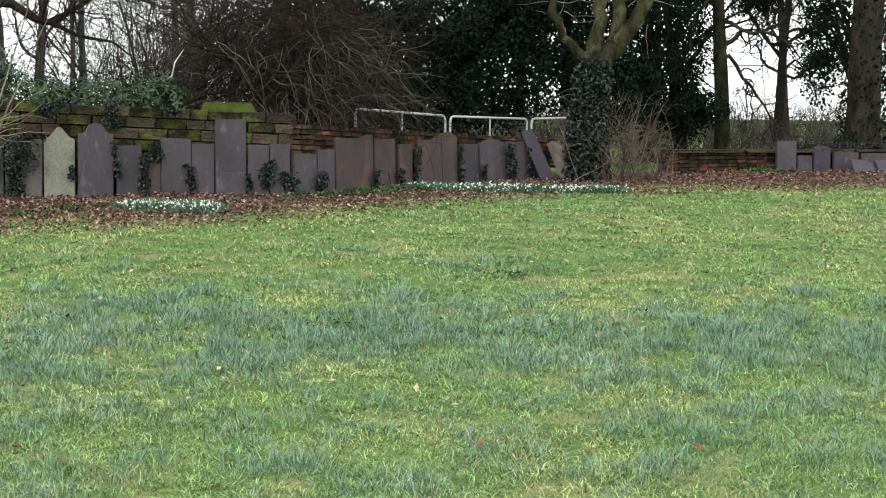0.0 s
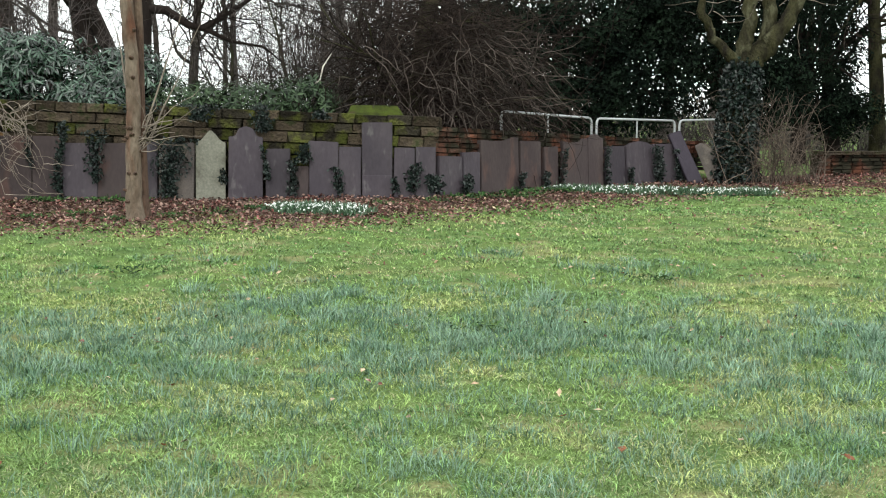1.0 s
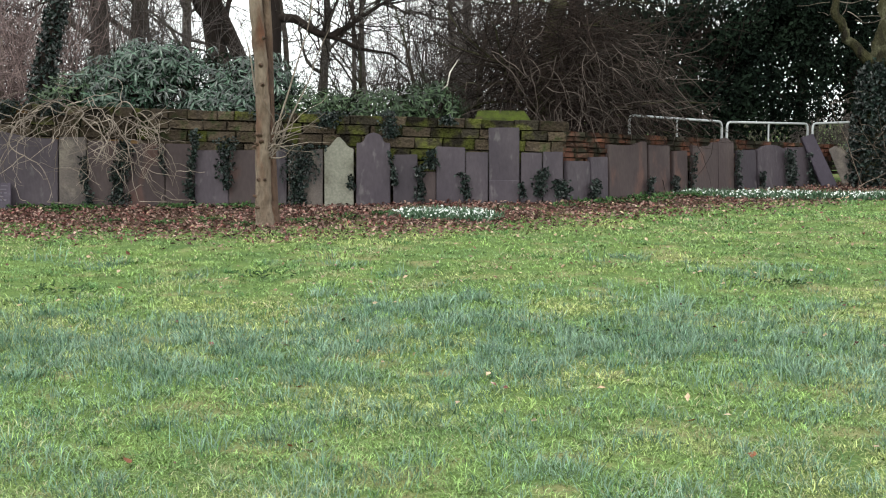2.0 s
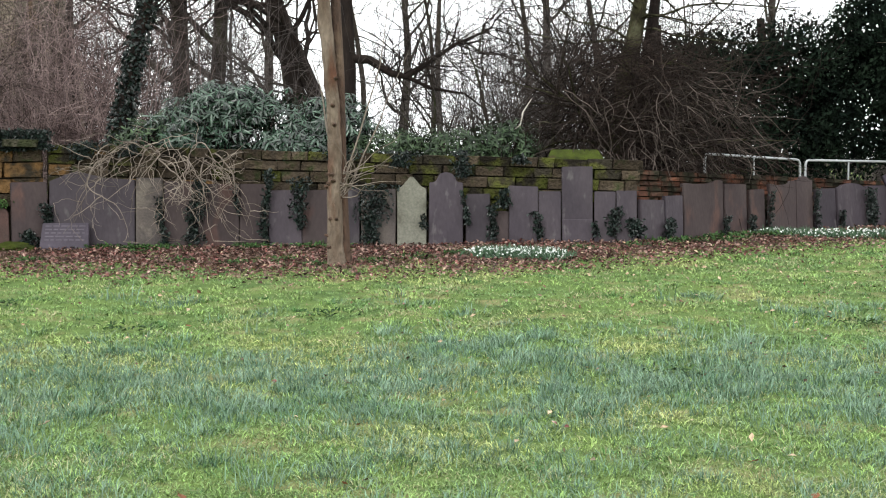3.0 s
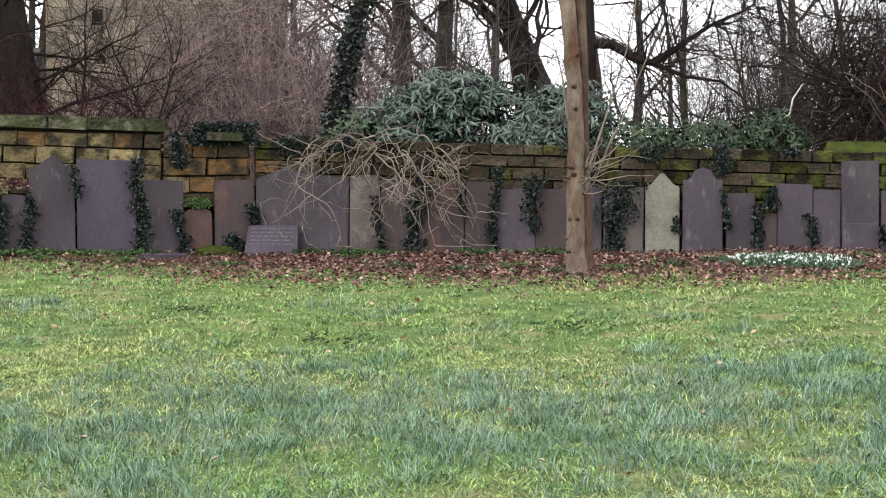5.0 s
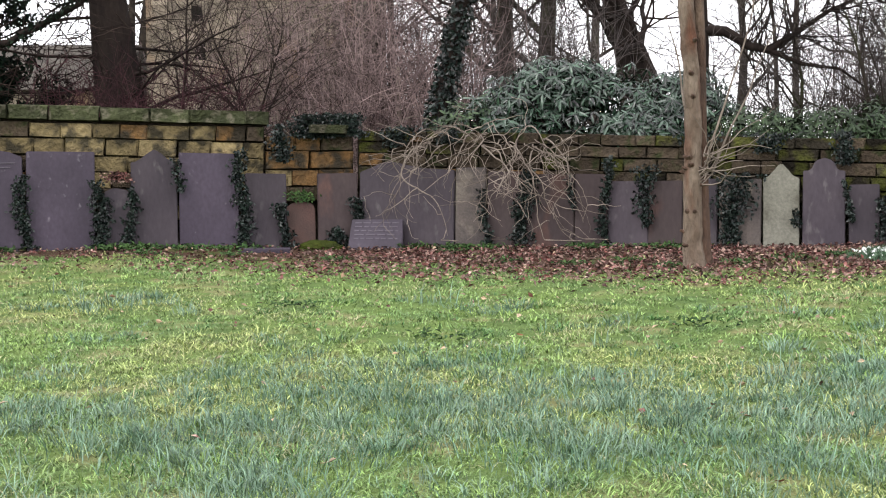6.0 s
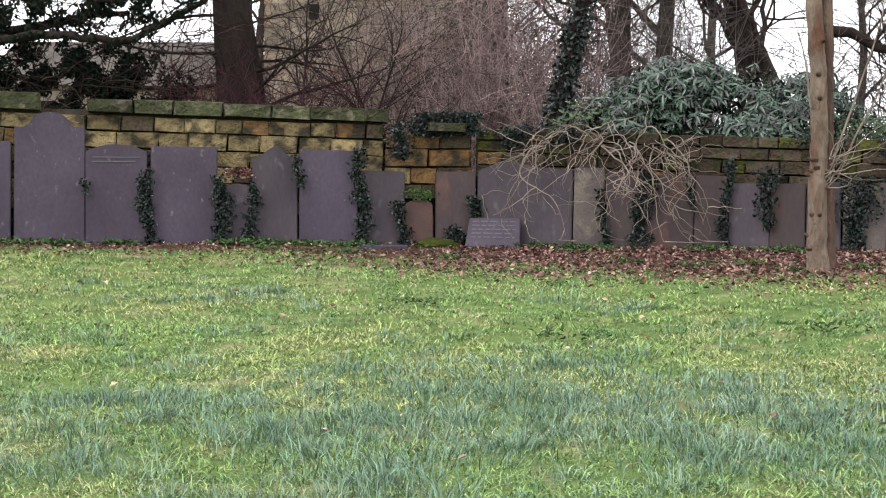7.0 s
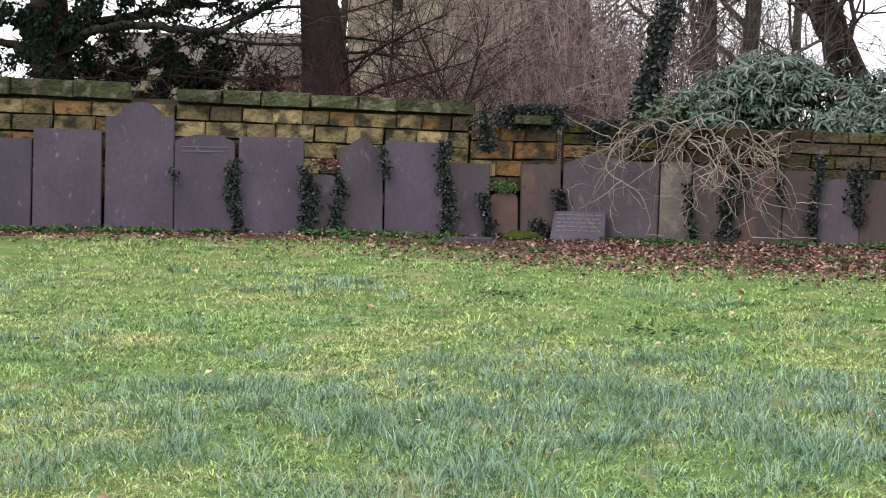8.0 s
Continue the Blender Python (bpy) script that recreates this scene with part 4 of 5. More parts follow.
for k in range(60):
    q = Vector((r4.uniform(-0.8, 1.3), r4.uniform(-0.1, 0.3), r4.uniform(2.8, 4.6)))
    t.add(wander(r4, q, (r4.gauss(0, 1), r4.gauss(0, 0.5), r4.uniform(-0.3, 0.8)), r4.uniform(0.3, 0.9), 5, 0.2, 0.02), [0.009, 0.008, 0.006, 0.005, 0.004, 0.003], 3)
t.object("crown", M_TWIG_PALE, forked)


twiggy("bare_shrub", (8.75, 23.75, 0), 62, 1.75, 0.75, M_TWIG_BROWN, "tawny bare twiggy shrub beside the forked tree", 51, 0.34, 0.5, 0.008, 0.45, -0.04, 6)
twiggy("bare_shrub", (9.35, 24.3, 0), 45, 0.75, 0.7, M_TWIG_BROWN, "low bare bramble beside the low wall", 52, 0.7, 0.5, 0.006, 0.5, -0.05, 4)

# trees beyond the low wall at the corner
bare_tree(61, 9, 0.2, [(16, 0.4, 0.75, 0.03, 0.0, 9, 8, 0.4), (13, 0.55, 0.6, 0.34, -0.03, 8, 5), (9, 0.5, 0.6, 0.32, 0.0, 6, 3), (4, 0.5, 0.6, 0.3, 0, 4, 3)], M_BARK_MOSSY, M_TWIG, "tall bare tree beyond the low brick wall", (13.35, 30.3, 0))
bare_tree(62, 8, 0.15, [(20, 0.4, 0.75, 0.03, 0.0, 9, 7, 0.4), (13, 0.55, 0.6, 0.34, -0.03, 8, 5), (9, 0.5, 0.6, 0.32, 0.0, 6, 3), (4, 0.5, 0.6, 0.3, 0, 4, 3)], M_BARK_DARK, M_TWIG, "slim bare tree beyond the low brick wall", (16.6, 34.5, 0))
bare_tree(63, 9, 0.16, WOOD, M_BARK, M_TWIG_GREY, "slim bare grey tree beyond the low brick wall", (18.5, 38.0, 0))
twiggy("bare_shrub", (15.3, 31.0, 0), 90, 1.0, 1.6, M_TWIG_GREY, "bare hedge shrub beyond the low wall", 64, 0.4, 0.6, 0.008, 0.6, 0, 5)
twiggy("bare_shrub", (11.6, 31.5, 0), 90, 1.1, 1.4, M_TWIG_GREY, "bare hedge shrub beyond the low wall", 65, 0.4, 0.6, 0.008, 0.6, 0, 5)
ivied = thing("ivy_clad_tree", pose(15.2, 27.2, 0), "thick dark trunk hung with dead ivy and twigs", "tree")
pts = [Vector((0, 0, -0.2)), Vector((0.02, 0, 1.2)), Vector((0.0, 0, 2.5)), Vector((0.05, 0, 4.0)), Vector((0.1, 0, 6.0))]
t = Tubes()
t.add(pts, [0.42, 0.36, 0.34, 0.32, 0.28], 10)
t.object("trunk", M_BARK, ivied)
wrap(ivied, pts, [0.42, 0.42, 0.46, 0.5, 0.42], 420, 0.09, M_YEW, 15)
t = Tubes()
for k in range(260):
    g = r4.uniform(0, 6.28)
    q = Vector((0.38 * math.cos(g), 0.38 * math.sin(g), r4.uniform(0.4, 5)))
    t.add(wander(r4, q, (math.cos(g) * 0.5, math.sin(g) * 0.5, r4.uniform(-1, 1)), r4.uniform(0.3, 0.8), 5, 0.2, -0.05), [0.012, 0.01, 0.008, 0.006, 0.005, 0.003], 3)
t.object("undergrowth", M_TWIG, ivied)

# the leaning trunk in ivy
clad = thing("ivy_clad_tree", pose(-5.95, 22.05, 0), "slender leaning tree thickly clad in ivy", "tree")
pts = [Vector((-0.35, 0, -0.2)), Vector((-0.1, 0, 1.0)), Vector((0.02, 0, 1.6)), Vector((0.15, 0.05, 2.3)), Vector((0.27, 0.1, 2.9)), Vector((0.48, 0.2, 3.9)), Vector((0.7, 0.3, 5.2))]
t = Tubes()
t.add(pts, [0.15, 0.13, 0.12, 0.11, 0.1, 0.09, 0.07], 8)
t.object("trunk", M_BARK_DARK, clad)
wrap(clad, pts, [0.15, 0.16, 0.15, 0.13, 0.12, 0.12, 0.1], 420, 0.075, M_IVY, 16)

pole = thing("dead_tree", pose(-7.1, 24.0, 0), "pale grey dead stem standing in the reddish thicket", "tree")
t = Tubes()
t.add(crooked([(0, 0, -0.1), (0.02, 0, 1.2), (0.0, 0, 2.45)], 6, 0.006, random.Random(3)), np.linspace(0.05, 0.036, 13), 8)
t.object("trunk", M_TWIG_PALE, pole)

# thickets of fine reddish stems
for x, y, n, h, w, m, label, seed in (
    (-7.0, 23.6, 230, 3.3, 1.6, M_TWIG_RED, "dense thicket of upright reddish bare stems", 71),
    (-9.2, 25.0, 230, 3.8, 1.7, M_TWIG_RED, "dense thicket of upright reddish bare stems", 72),
    (-8.2, 27.5, 260, 4.6, 2.4, M_TWIG, "tall brown thicket of bare stems", 73),
    (-5.2, 26.5, 160, 3.6, 1.8, M_TWIG_GREY, "grey thicket of bare stems", 74),
    (-11.0, 21.75, 230, 2.1, 1.0, M_TWIG_DARKRED, "dark red shoots round the foot of the big trunk", 75),
    (-2.0, 25.5, 120, 2.6, 2.0, M_TWIG_GREY, "grey thicket of bare stems", 76),
    (-9.8, 21.7, 150, 2.0, 0.9, M_TWIG_DARKRED, "bare red-stemmed shrub behind the coping", 77),
):
    twiggy("thicket", (x, y, 0), n, h + 0.6, w, m, label, seed, 0.16, 0.6, 0.009, 0.5, 0, 6)

far_thicket = twiggy("thicket", (-10.0, 46.0, 0), 130, 7.0, 4.0, M_TWIG_GREY, "distant grey thicket at the edge of the wood", 78, 0.14, 0.5, 0.016, 0.5, 0, 7)
far_thicket["group"] = "distant thickets"
for k, (x, y) in enumerate(((-24, 52), (-19, 55), (-14, 50), (1.5, 50), (3.8, 46), (7.5, 50), (11.5, 54))):
    copy_thing(far_thicket, lifted(pose(x, y, 0, 0, 0, 40 * k)))

# the big dark trunk with its fans of fine branches
big = bare_tree(81, 6.5, 0.53, [(26, 0.42, 0.85, 0.03, 0.0, 8, 12, 0.09), (9, 0.55, 0.5, 0.12, 0.0, 8, 4), (8, 0.5, 0.55, 0.16, 0.0, 6, 3)], M_BARK_DARK, M_TWIG, "massive dark-barked tree with fine bare side branches", (-10.95, 22.3, 0))

FAN = [(26, 0.6, 0.5, 0.06, 0.0, 7, 5, 0.5), (9, 0.5, 0.5, 0.12, 0.0, 7, 3), (7, 0.5, 0.55, 0.16, 0.0, 5, 3)]
for seed, x, y, h, lean in ((82, -9.6, 22.4, 3.6, (0.25, 0)), (83, -10.4, 22.9, 4.2, (0.1, 0)), (84, -8.6, 23.2, 3.8, (-0.3, 0)), (85, -12.3, 23.0, 3.2, (0.25, 0))):
    bare_tree(seed, h, 0.035, FAN, M_BARK_DARK, M_TWIG, "bare shrub with long fine dark branches", (x, y, 0), lean, "bare_shrub")
for k, x in enumerate((9.5, 13.5, 17.5, 21.5, 25.5)):
    if k == 0:
        hedge = twiggy("hedge", (x, 41.0, 0), 300, 1.9, 3.0, M_TWIG_GREY, "distant bare grey hedge beyond the lawn", 79, 0.5, 0.4, 0.012, 0.6, 0, 6)
    else:
        copy_thing(hedge, lifted(pose(x, 41.0 + k % 2, 0, 0, 0, 0)))

# mossy horizontal limbs and holly at the end of the wall
holly = thing("holly_tree", pose(-16.0, 22.0, 0), "dark holly tree with a mossy horizontal limb", "tree")
t = Tubes()
t.add([Vector((0.0, 0, -0.3)), Vector((0.05, 0, 1.5)), Vector((-0.1, 0, 3.0)), Vector((-0.2, 0, 5.0))], [0.45, 0.36, 0.33, 0.26], 9)
t.object("trunk", M_BARK_DARK, holly)
for pts, rad in (
    ([(0, 0, 2.5), (0.94, -0.4, 2.88), (1.7, -0.5, 2.98), (2.3, -0.5, 2.94), (3.5, -0.5, 2.82), (4.4, -0.5, 3.3), (5.4, -0.4, 3.9)], (0.09, 0.075, 0.068, 0.062, 0.056, 0.046, 0.03)),
    ([(0, 0, 2.6), (0.8, 0.1, 3.1), (1.9, 0.2, 3.3), (3.0, 0.2, 3.35)], (0.1, 0.08, 0.07, 0.04)),
    ([(0, 0, 2.2), (-0.8, 0.1, 2.7), (-1.9, 0.2, 3.0)], (0.1, 0.08, 0.05)),
):
    t = Tubes()
    t.add(crooked(pts, 4, 0.02, r4), np.interp(np.linspace(0, len(rad) - 1, 4 * (len(rad) - 1) + 1), range(len(rad)), rad), 7)
    wrap(t.object("limb", M_BARK_DARK, holly), pts, [1.1 * k for k in rad], 150, 0.06, M_YEW, len(pts))
rngh = np.random.default_rng(19)
P, N = clumps(rngh, [((1.0, 0.2, 3.4), (1.8, 0.6, 0.7)), ((2.8, 0.2, 3.6), (1.4, 0.6, 0.6)), ((0.6, 0.6, 2.2), (1.1, 0.5, 0.7)), ((2.3, 0.5, 2.2), (1.0, 0.4, 0.55)), ((-1.0, 0.3, 3.0), (1.2, 0.6, 0.9)), ((1.6, 0.5, 1.8), (1.9, 0.5, 0.6)), ((3.3, 0.6, 1.9), (0.9, 0.4, 0.6)), ((0.2, -0.3, 2.9), (1.0, 0.3, 0.9)), ((2.0, 0.3, 2.6), (1.8, 0.4, 0.5))], 5200, 0.2)
keep = field(P[:, 0] + P[:, 1], P[:, 2], 0.3, 4) > 0.5
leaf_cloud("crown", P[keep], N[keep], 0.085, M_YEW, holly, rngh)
t = Tubes()
for k in range(700):
    q = Vector((r4.uniform(-1, 5), r4.uniform(-0.3, 0.4), r4.uniform(1.5, 3.8)))
    t.add(wander(r4, q, (r4.gauss(0, 1), r4.gauss(0, 0.5), r4.gauss(0, 0.6)), r4.uniform(0.4, 1.1), 6, 0.2, -0.03), [0.012, 0.01, 0.008, 0.007, 0.005, 0.004, 0.003], 3)
t.object("twigwork", M_TWIG, holly)


# ---- buildings beyond the trees ----
def tower(name, x, y, w, d, h, rz, label):
    ob = thing(name, pose(x, y, 0, 0, 0, rz), label, "building")
    bm = bmesh.new()
    box(bm, -w / 2, w / 2, 0, d, -0.2, h, 0.03)
    part("wall", bm, M_TOWER, ob)
    return ob


church = tower("stone_tower", -14.75, 36.0, 5.0, 4.6, 10.0, 0, "square sandstone tower with small dark openings")
for x, z in ((-1.10, 4.72), (-1.02, 3.75)):
    bm = bmesh.new()
    box(bm, x - 0.14, x + 0.14, -0.02, 0.1, z - 0.2, z + 0.2, 0.005)
    w = part("window", bm, M_DARK, church, "small dark slit opening")
    bm = bmesh.new()
    box(bm, x - 0.2, x + 0.2, -0.05, 0.05, z - 0.27, z - 0.2, 0.01)
    part("window_sill", bm, M_TOWER, w)
TOWER_BLOCKS = stone_meshes("stone_block", M_TOWER, 4, 0.02)
rt = random.Random(6)
for k in range(16):
    s, z = -2.5, 1.2 + 0.3 * k
    while s < 2.4:
        w = min(rt.uniform(0.4, 0.8), 2.5 - s)
        if not (abs(s + w / 2 + 1.06) < 0.2 + w / 2 and (abs(z - 4.72) < 0.36 or abs(z - 3.75) < 0.36)):
            ob = new("stone_block", rt.choice(TOWER_BLOCKS))
            ob.matrix_basis = pose(s + w / 2, 0.085 + rt.uniform(-0.006, 0.006), z) @ Matrix.Diagonal((w - 0.015, 1, 0.285, 1))
            ob.parent = church
        s += w
hall = thing("stone_house", pose(-21.0, 36.0, 0.3, 0, 0, 14), "low stone house with a grey slate roof", "building")
bm = bmesh.new()
box(bm, -4.0, 2.6, 0, 5, -0.2, 2.7, 0.02)
part("wall", bm, M_TOWER, hall)
bm = bmesh.new()
vs = [bm.verts.new(p) for p in ((-4.2, -0.25, 2.6), (2.8, -0.25, 2.6), (2.8, 2.5, 4.0), (-4.2, 2.5, 4.0), (-4.2, 5.25, 2.6), (2.8, 5.25, 2.6))]
for f in ((0, 1, 2, 3), (3, 2, 5, 4), (0, 3, 4), (1, 5, 2), (0, 4, 5, 1)):
    bm.faces.new([vs[i] for i in f])
part("roof", bm, M_ROOF, hall, "pitched grey slate roof")
for x in (-2.6, 0.4):
    bm = bmesh.new()
    box(bm, x - 0.45, x + 0.45, -0.03, 0.1, 1.2, 2.2, 0.01)
    part("window", bm, M_DARK, hall, "dark window")


# ---- things on the lawn side ----
young = thing("young_tree", pose(-1.93, 17.55, lz(-1.93, 17.55)), "young tree with smooth tan bark and pruned stubs", "tree")
t = Tubes()
pts = [Vector((0.03, 0, -0.15)), Vector((0.03, 0, 0.05)), Vector((0.01, 0, 0.3)), Vector((0.0, 0, 0.8)), Vector((0.01, 0, 1.3)), Vector((0.0, 0, 1.9)), Vector((-0.06, 0, 2.6)), Vector((-0.13, 0, 3.4)), Vector((-0.2, 0, 4.4)), Vector((-0.25, 0, 5.6))]
t.add(crooked(pts, 6, 0.004, random.Random(4)), np.interp(np.linspace(0, 9, 55), range(10), [0.19, 0.135, 0.105, 0.096, 0.094, 0.09, 0.09, 0.088, 0.085, 0.08]), 16)
for v in t.v:
    k = 1 + 0.13 * noise.noise(Vector((v.x * 9, v.y * 9, v.z * 3.0))) + 0.06 * noise.noise(Vector((v.x * 30, v.y * 30, v.z * 14)))
    v.x, v.y = v.x * k, v.y * k
t.object("trunk", M_BARK_YOUNG, young)
t = Tubes()
t.add([Vector((0.15, 0.10, -0.1)), Vector((0.11, 0.09, 0.2)), Vector((0.09, 0.1, 0.9)), Vector((0.075, 0.11, 1.4)), Vector((0.06, 0.13, 2.4)), Vector((0.0, 0.15, 3.6)), Vector((-0.05, 0.15, 5.4))], [0.12, 0.09, 0.08, 0.075, 0.07, 0.065, 0.055], 10)
t.object("second_trunk", M_BARK_RUSSET, young)
ry = random.Random(15)
for k in range(15):
    z = ry.choice([0.25, 0.4, 0.62, 0.78, 0.9, 1.0, 1.04, 1.08, 1.12, 1.15, 1.2, 1.5, 1.62, 1.85, 2.1, 2.45])
    g = ry.uniform(-2.9, 0.1)
    base = Vector((0.098 * math.cos(g), 0.098 * math.sin(g), z))
    out = Vector((math.cos(g), math.sin(g), 0.25))
    t = Tubes()
    t.add([base - out * 0.02, base + out * 0.015, base + out * ry.uniform(0.026, 0.04), base + out * 0.041], [q * ry.uniform(0.6, 1.15) for q in (0.032, 0.022, 0.014)] + [0.001], 7)
    t.object("branch_stub", M_BARK_RUSSET, young)
t = Tubes()
for k in range(18):
    s = Vector((ry.uniform(0.02, 0.14), -0.05, ry.uniform(0.9, 1.25)))
    pts = wander(ry, s, (ry.uniform(0.5, 1), ry.uniform(-0.4, 0.4), ry.uniform(-0.3, 0.75)), ry.uniform(0.3, 1.0), 6, 0.26, 0.03)
    t.add(pts, [0.009, 0.008, 0.007, 0.005, 0.004, 0.0035, 0.003], 4)
for s, d, l in (((-0.08, -0.1, 1.75), (-0.15, 0, 1), 1.0), ((0.15, 0, 1.2), (0.25, 0, 1), 2.4), ((0.2, 0.05, 1.0), (0.35, 0, 1), 2.0)):
    t.add(wander(ry, s, d, l, 8, 0.07, 0.02), [0.014 - 0.0013 * i for i in range(9)], 5)
t.object("twigwork", M_TWIG_PALE, young)
limb = thing("bare_tree", pose(-2.25, 22.5, 0), "bare tree behind the wall with a dark spreading limb", "tree")
t = Tubes()
t.add([Vector((-0.05, 0, -0.3)), Vector((0, 0, 1.0)), Vector((0.02, 0, 2.6)), Vector((-0.1, 0, 5.4))], [0.14, 0.12, 0.115, 0.09], 8)
t.object("trunk", M_BARK_DARK, limb)
arm = [Vector(p) for p in ((0.0, 0, 2.82), (0.35, 0, 2.80), (0.7, 0, 2.58), (0.95, 0.05, 2.52), (1.25, 0.1, 2.72), (1.75, 0.1, 3.05), (2.3, 0.2, 3.3))]
high, tips = Tubes(), Tubes()
high.add(arm, [0.085, 0.075, 0.065, 0.055, 0.042, 0.03, 0.015], 7)
high.add([arm[3], Vector((1.4, 0, 2.32)), Vector((1.9, 0.1, 2.25)), Vector((2.3, 0.1, 1.95))], [0.04, 0.03, 0.02, 0.008], 6)
high.object("limb", M_BARK_DARK, limb)
for k in range(46):
    i = ry.randrange(2, 7)
    grow([tips, tips], ry, arm[i] + Vector((ry.uniform(-0.15, 0.15), 0, 0)), Vector((ry.uniform(-0.1, 1), ry.gauss(0, 0.5), ry.gauss(0, 0.7))), ry.uniform(0.5, 1.2), 0.013, 0, [(6, 0.5, 0.6, 0.2, 0.0, 6, 4), (0, 0.5, 0.6, 0.22, 0.0, 5, 3)])
tips.object("crown", M_BARK_DARK, limb)

# pale branches arching over the wall and hanging before the stones
weep = thing("weeping_shrub", pose(-4.75, 20.1, 0), "pale bare shrub with crooked twigs hanging over the wall", "shrub")
rw = random.Random(33)
twigs = Tubes()


def droop(into, start, heading, length, r, bow, kink):
    """A crooked stem that sets out along heading and bows down under its weight."""
    p, d = Vector(start), Vector(heading).normalized()
    n = max(6, int(length / 0.07))
    pts = [p.copy()]
    for i in range(n):
        d = (d + Vector((rw.gauss(0, kink), rw.gauss(0, kink * 0.35), rw.gauss(0, kink * 0.6) - bow))).normalized()
        p = p + d * (length / n)
        if p.z < 1.3:
            p.y = min(p.y, -0.34)
        p.z = max(p.z, 0.12)
        pts.append(p.copy())
    into.add(pts, [max(r * (1 - 0.8 * i / n), 0.0028) for i in range(n + 1)], 5 if r > 0.009 else 4)
    return pts


for k in range(24):
    side = -1.25 + 2.5 * (k + rw.random()) / 24
    limb = Tubes()
    foot = Vector((side * 0.55 + rw.gauss(0.0, 0.1), rw.uniform(-0.05, 0.2), 1.3))
    limb.add([Vector((foot.x * 0.5, 0.3, 0.1)), Vector((foot.x * 0.8, 0.25, 0.9)), foot], [0.02, 0.017, 0.014], 5)
    pts = droop(limb, foot, (side * 0.8 + rw.gauss(0, 0.3), -0.5, rw.uniform(0.2, 0.7)), rw.uniform(1.1, 1.8), rw.uniform(0.010, 0.016), 0.09 + 0.08 * rw.random(), 0.34)
    limb.object("branch", M_TWIG_PALE, weep)
    for _ in range(5):
        q = pts[rw.randrange(4, len(pts))]
        sub = droop(twigs, q, (rw.gauss(side * 0.4, 0.7), -0.3, rw.uniform(-0.7, 0.5)), rw.uniform(0.35, 0.95), rw.uniform(0.005, 0.008), 0.09, 0.42)
        if rw.random() < 0.6:
            droop(twigs, rw.choice(sub[2:]), (rw.gauss(0, 1), -0.2, -0.3), rw.uniform(0.2, 0.45), 0.0045, 0.08, 0.3)
twigs.object("twigwork", M_TWIG_PALE, weep)


# ---- ivy on the stones ----
for s, z0, z1, sp, dn in ((4.18, 0.15, 1.05, 0.12, 1.2), (3.28, 0.1, 0.95, 0.13, 1.3), (2.9, 0.1, 0.85, 0.10, 1.0), (2.28, 0.8, 1.22, 0.08, 0.7), (1.48, 0.05, 1.3, 0.11, 1.2), (0.93, 0.05, 0.6, 0.10, 1.2), (4.98, 0.75, 0.95, 0.05, 0.7), (0.02, 0.0, 0.65, 0.12, 1.2), (0.3, 0.0, 0.25, 0.16, 1.3)):
    ivy(LEFT, LEFT_LEN - s, z0, z1, sp, dn)
for x, z0, z1, sp, dn in ((-4.73, 0.06, 0.75, 0.06, 1.2), (-4.22, 0.08, 1.0, 0.14, 1.3), (-3.6, 0.5, 0.95, 0.04, 0.8), (-3.18, 0.08, 1.15, 0.08, 1.2), (-2.68, 0.3, 1.05, 0.09, 1.3), (-1.62, 0.1, 0.95, 0.15, 1.5), (-0.84, 0.3, 0.5, 0.06, 1.3), (-0.28, 0.35, 0.85, 0.04, 1.0), (0.10, 0.15, 0.62, 0.08, 1.2), (0.25, 0.6, 0.88, 0.12, 1.4), (0.80, 0.17, 0.55, 0.08, 1.1), (1.60, 0.2, 0.4, 0.06, 1.2), (1.92, 0.2, 0.62, 0.11, 1.3), (2.25, 0.2, 0.45, 0.15, 1.4)):
    ivy(MID, x + 6.5, z0, z1, sp, dn, bulge=1.1 if x in (-1.62, -2.68) else 0.0)
for s, z0, z1, sp, dn in ((0.5, 0.15, 0.42, 0.14, 1.2), (1.87, 0.1, 0.4, 0.07, 1.2), (2.45, 0.07, 0.35, 0.09, 1.2), (2.92, 0.05, 0.7, 0.05, 1.0), (4.15, 0, 0.7, 0.05, 1.0), (4.76, 0, 0.3, 0.1, 1.2), (5.62, -0.05, 0.62, 0.17, 1.4), (6.3, -0.05, 0.55, 0.16, 1.3)):
    ivy(RIGHT, s, z0, z1, sp, dn)
# ivy over the stepped end of the higher wall and on the far coping
ivy(LEFT, LEFT_LEN - 0.95, 1.15, 1.62, 0.13, 1.4, -0.02, "ivy spilling over the stepped end of the wall")
for s in (0.7, 0.45, 0.2, 0.0):
    ivy(LEFT, LEFT_LEN - s, 1.45, 1.74, 0.24, 1.4, -0.05, "ivy spilling over the top of the wall")
for x, z0, z1, sp in ((-5.9, 1.32, 1.55, 0.3), (-5.2, 1.36, 1.52, 0.25), (-2.1, 1.28, 1.46, 0.25), (-1.2, 1.2, 1.42, 0.3), (-0.35, 1.05, 1.42, 0.14), (0.55, 1.25, 1.36, 0.2)):
    ivy(MID, x + 6.5, z0, z1, sp, 1.2, -0.07, "ivy and moss trailing over the wall top")
for s in np.arange(3.4, 7.0, 0.4):
    ivy(FAR, float(s), 0.36, 0.56, 0.28, 1.0, 0.0, "ivy mat on the coping of the low wall")


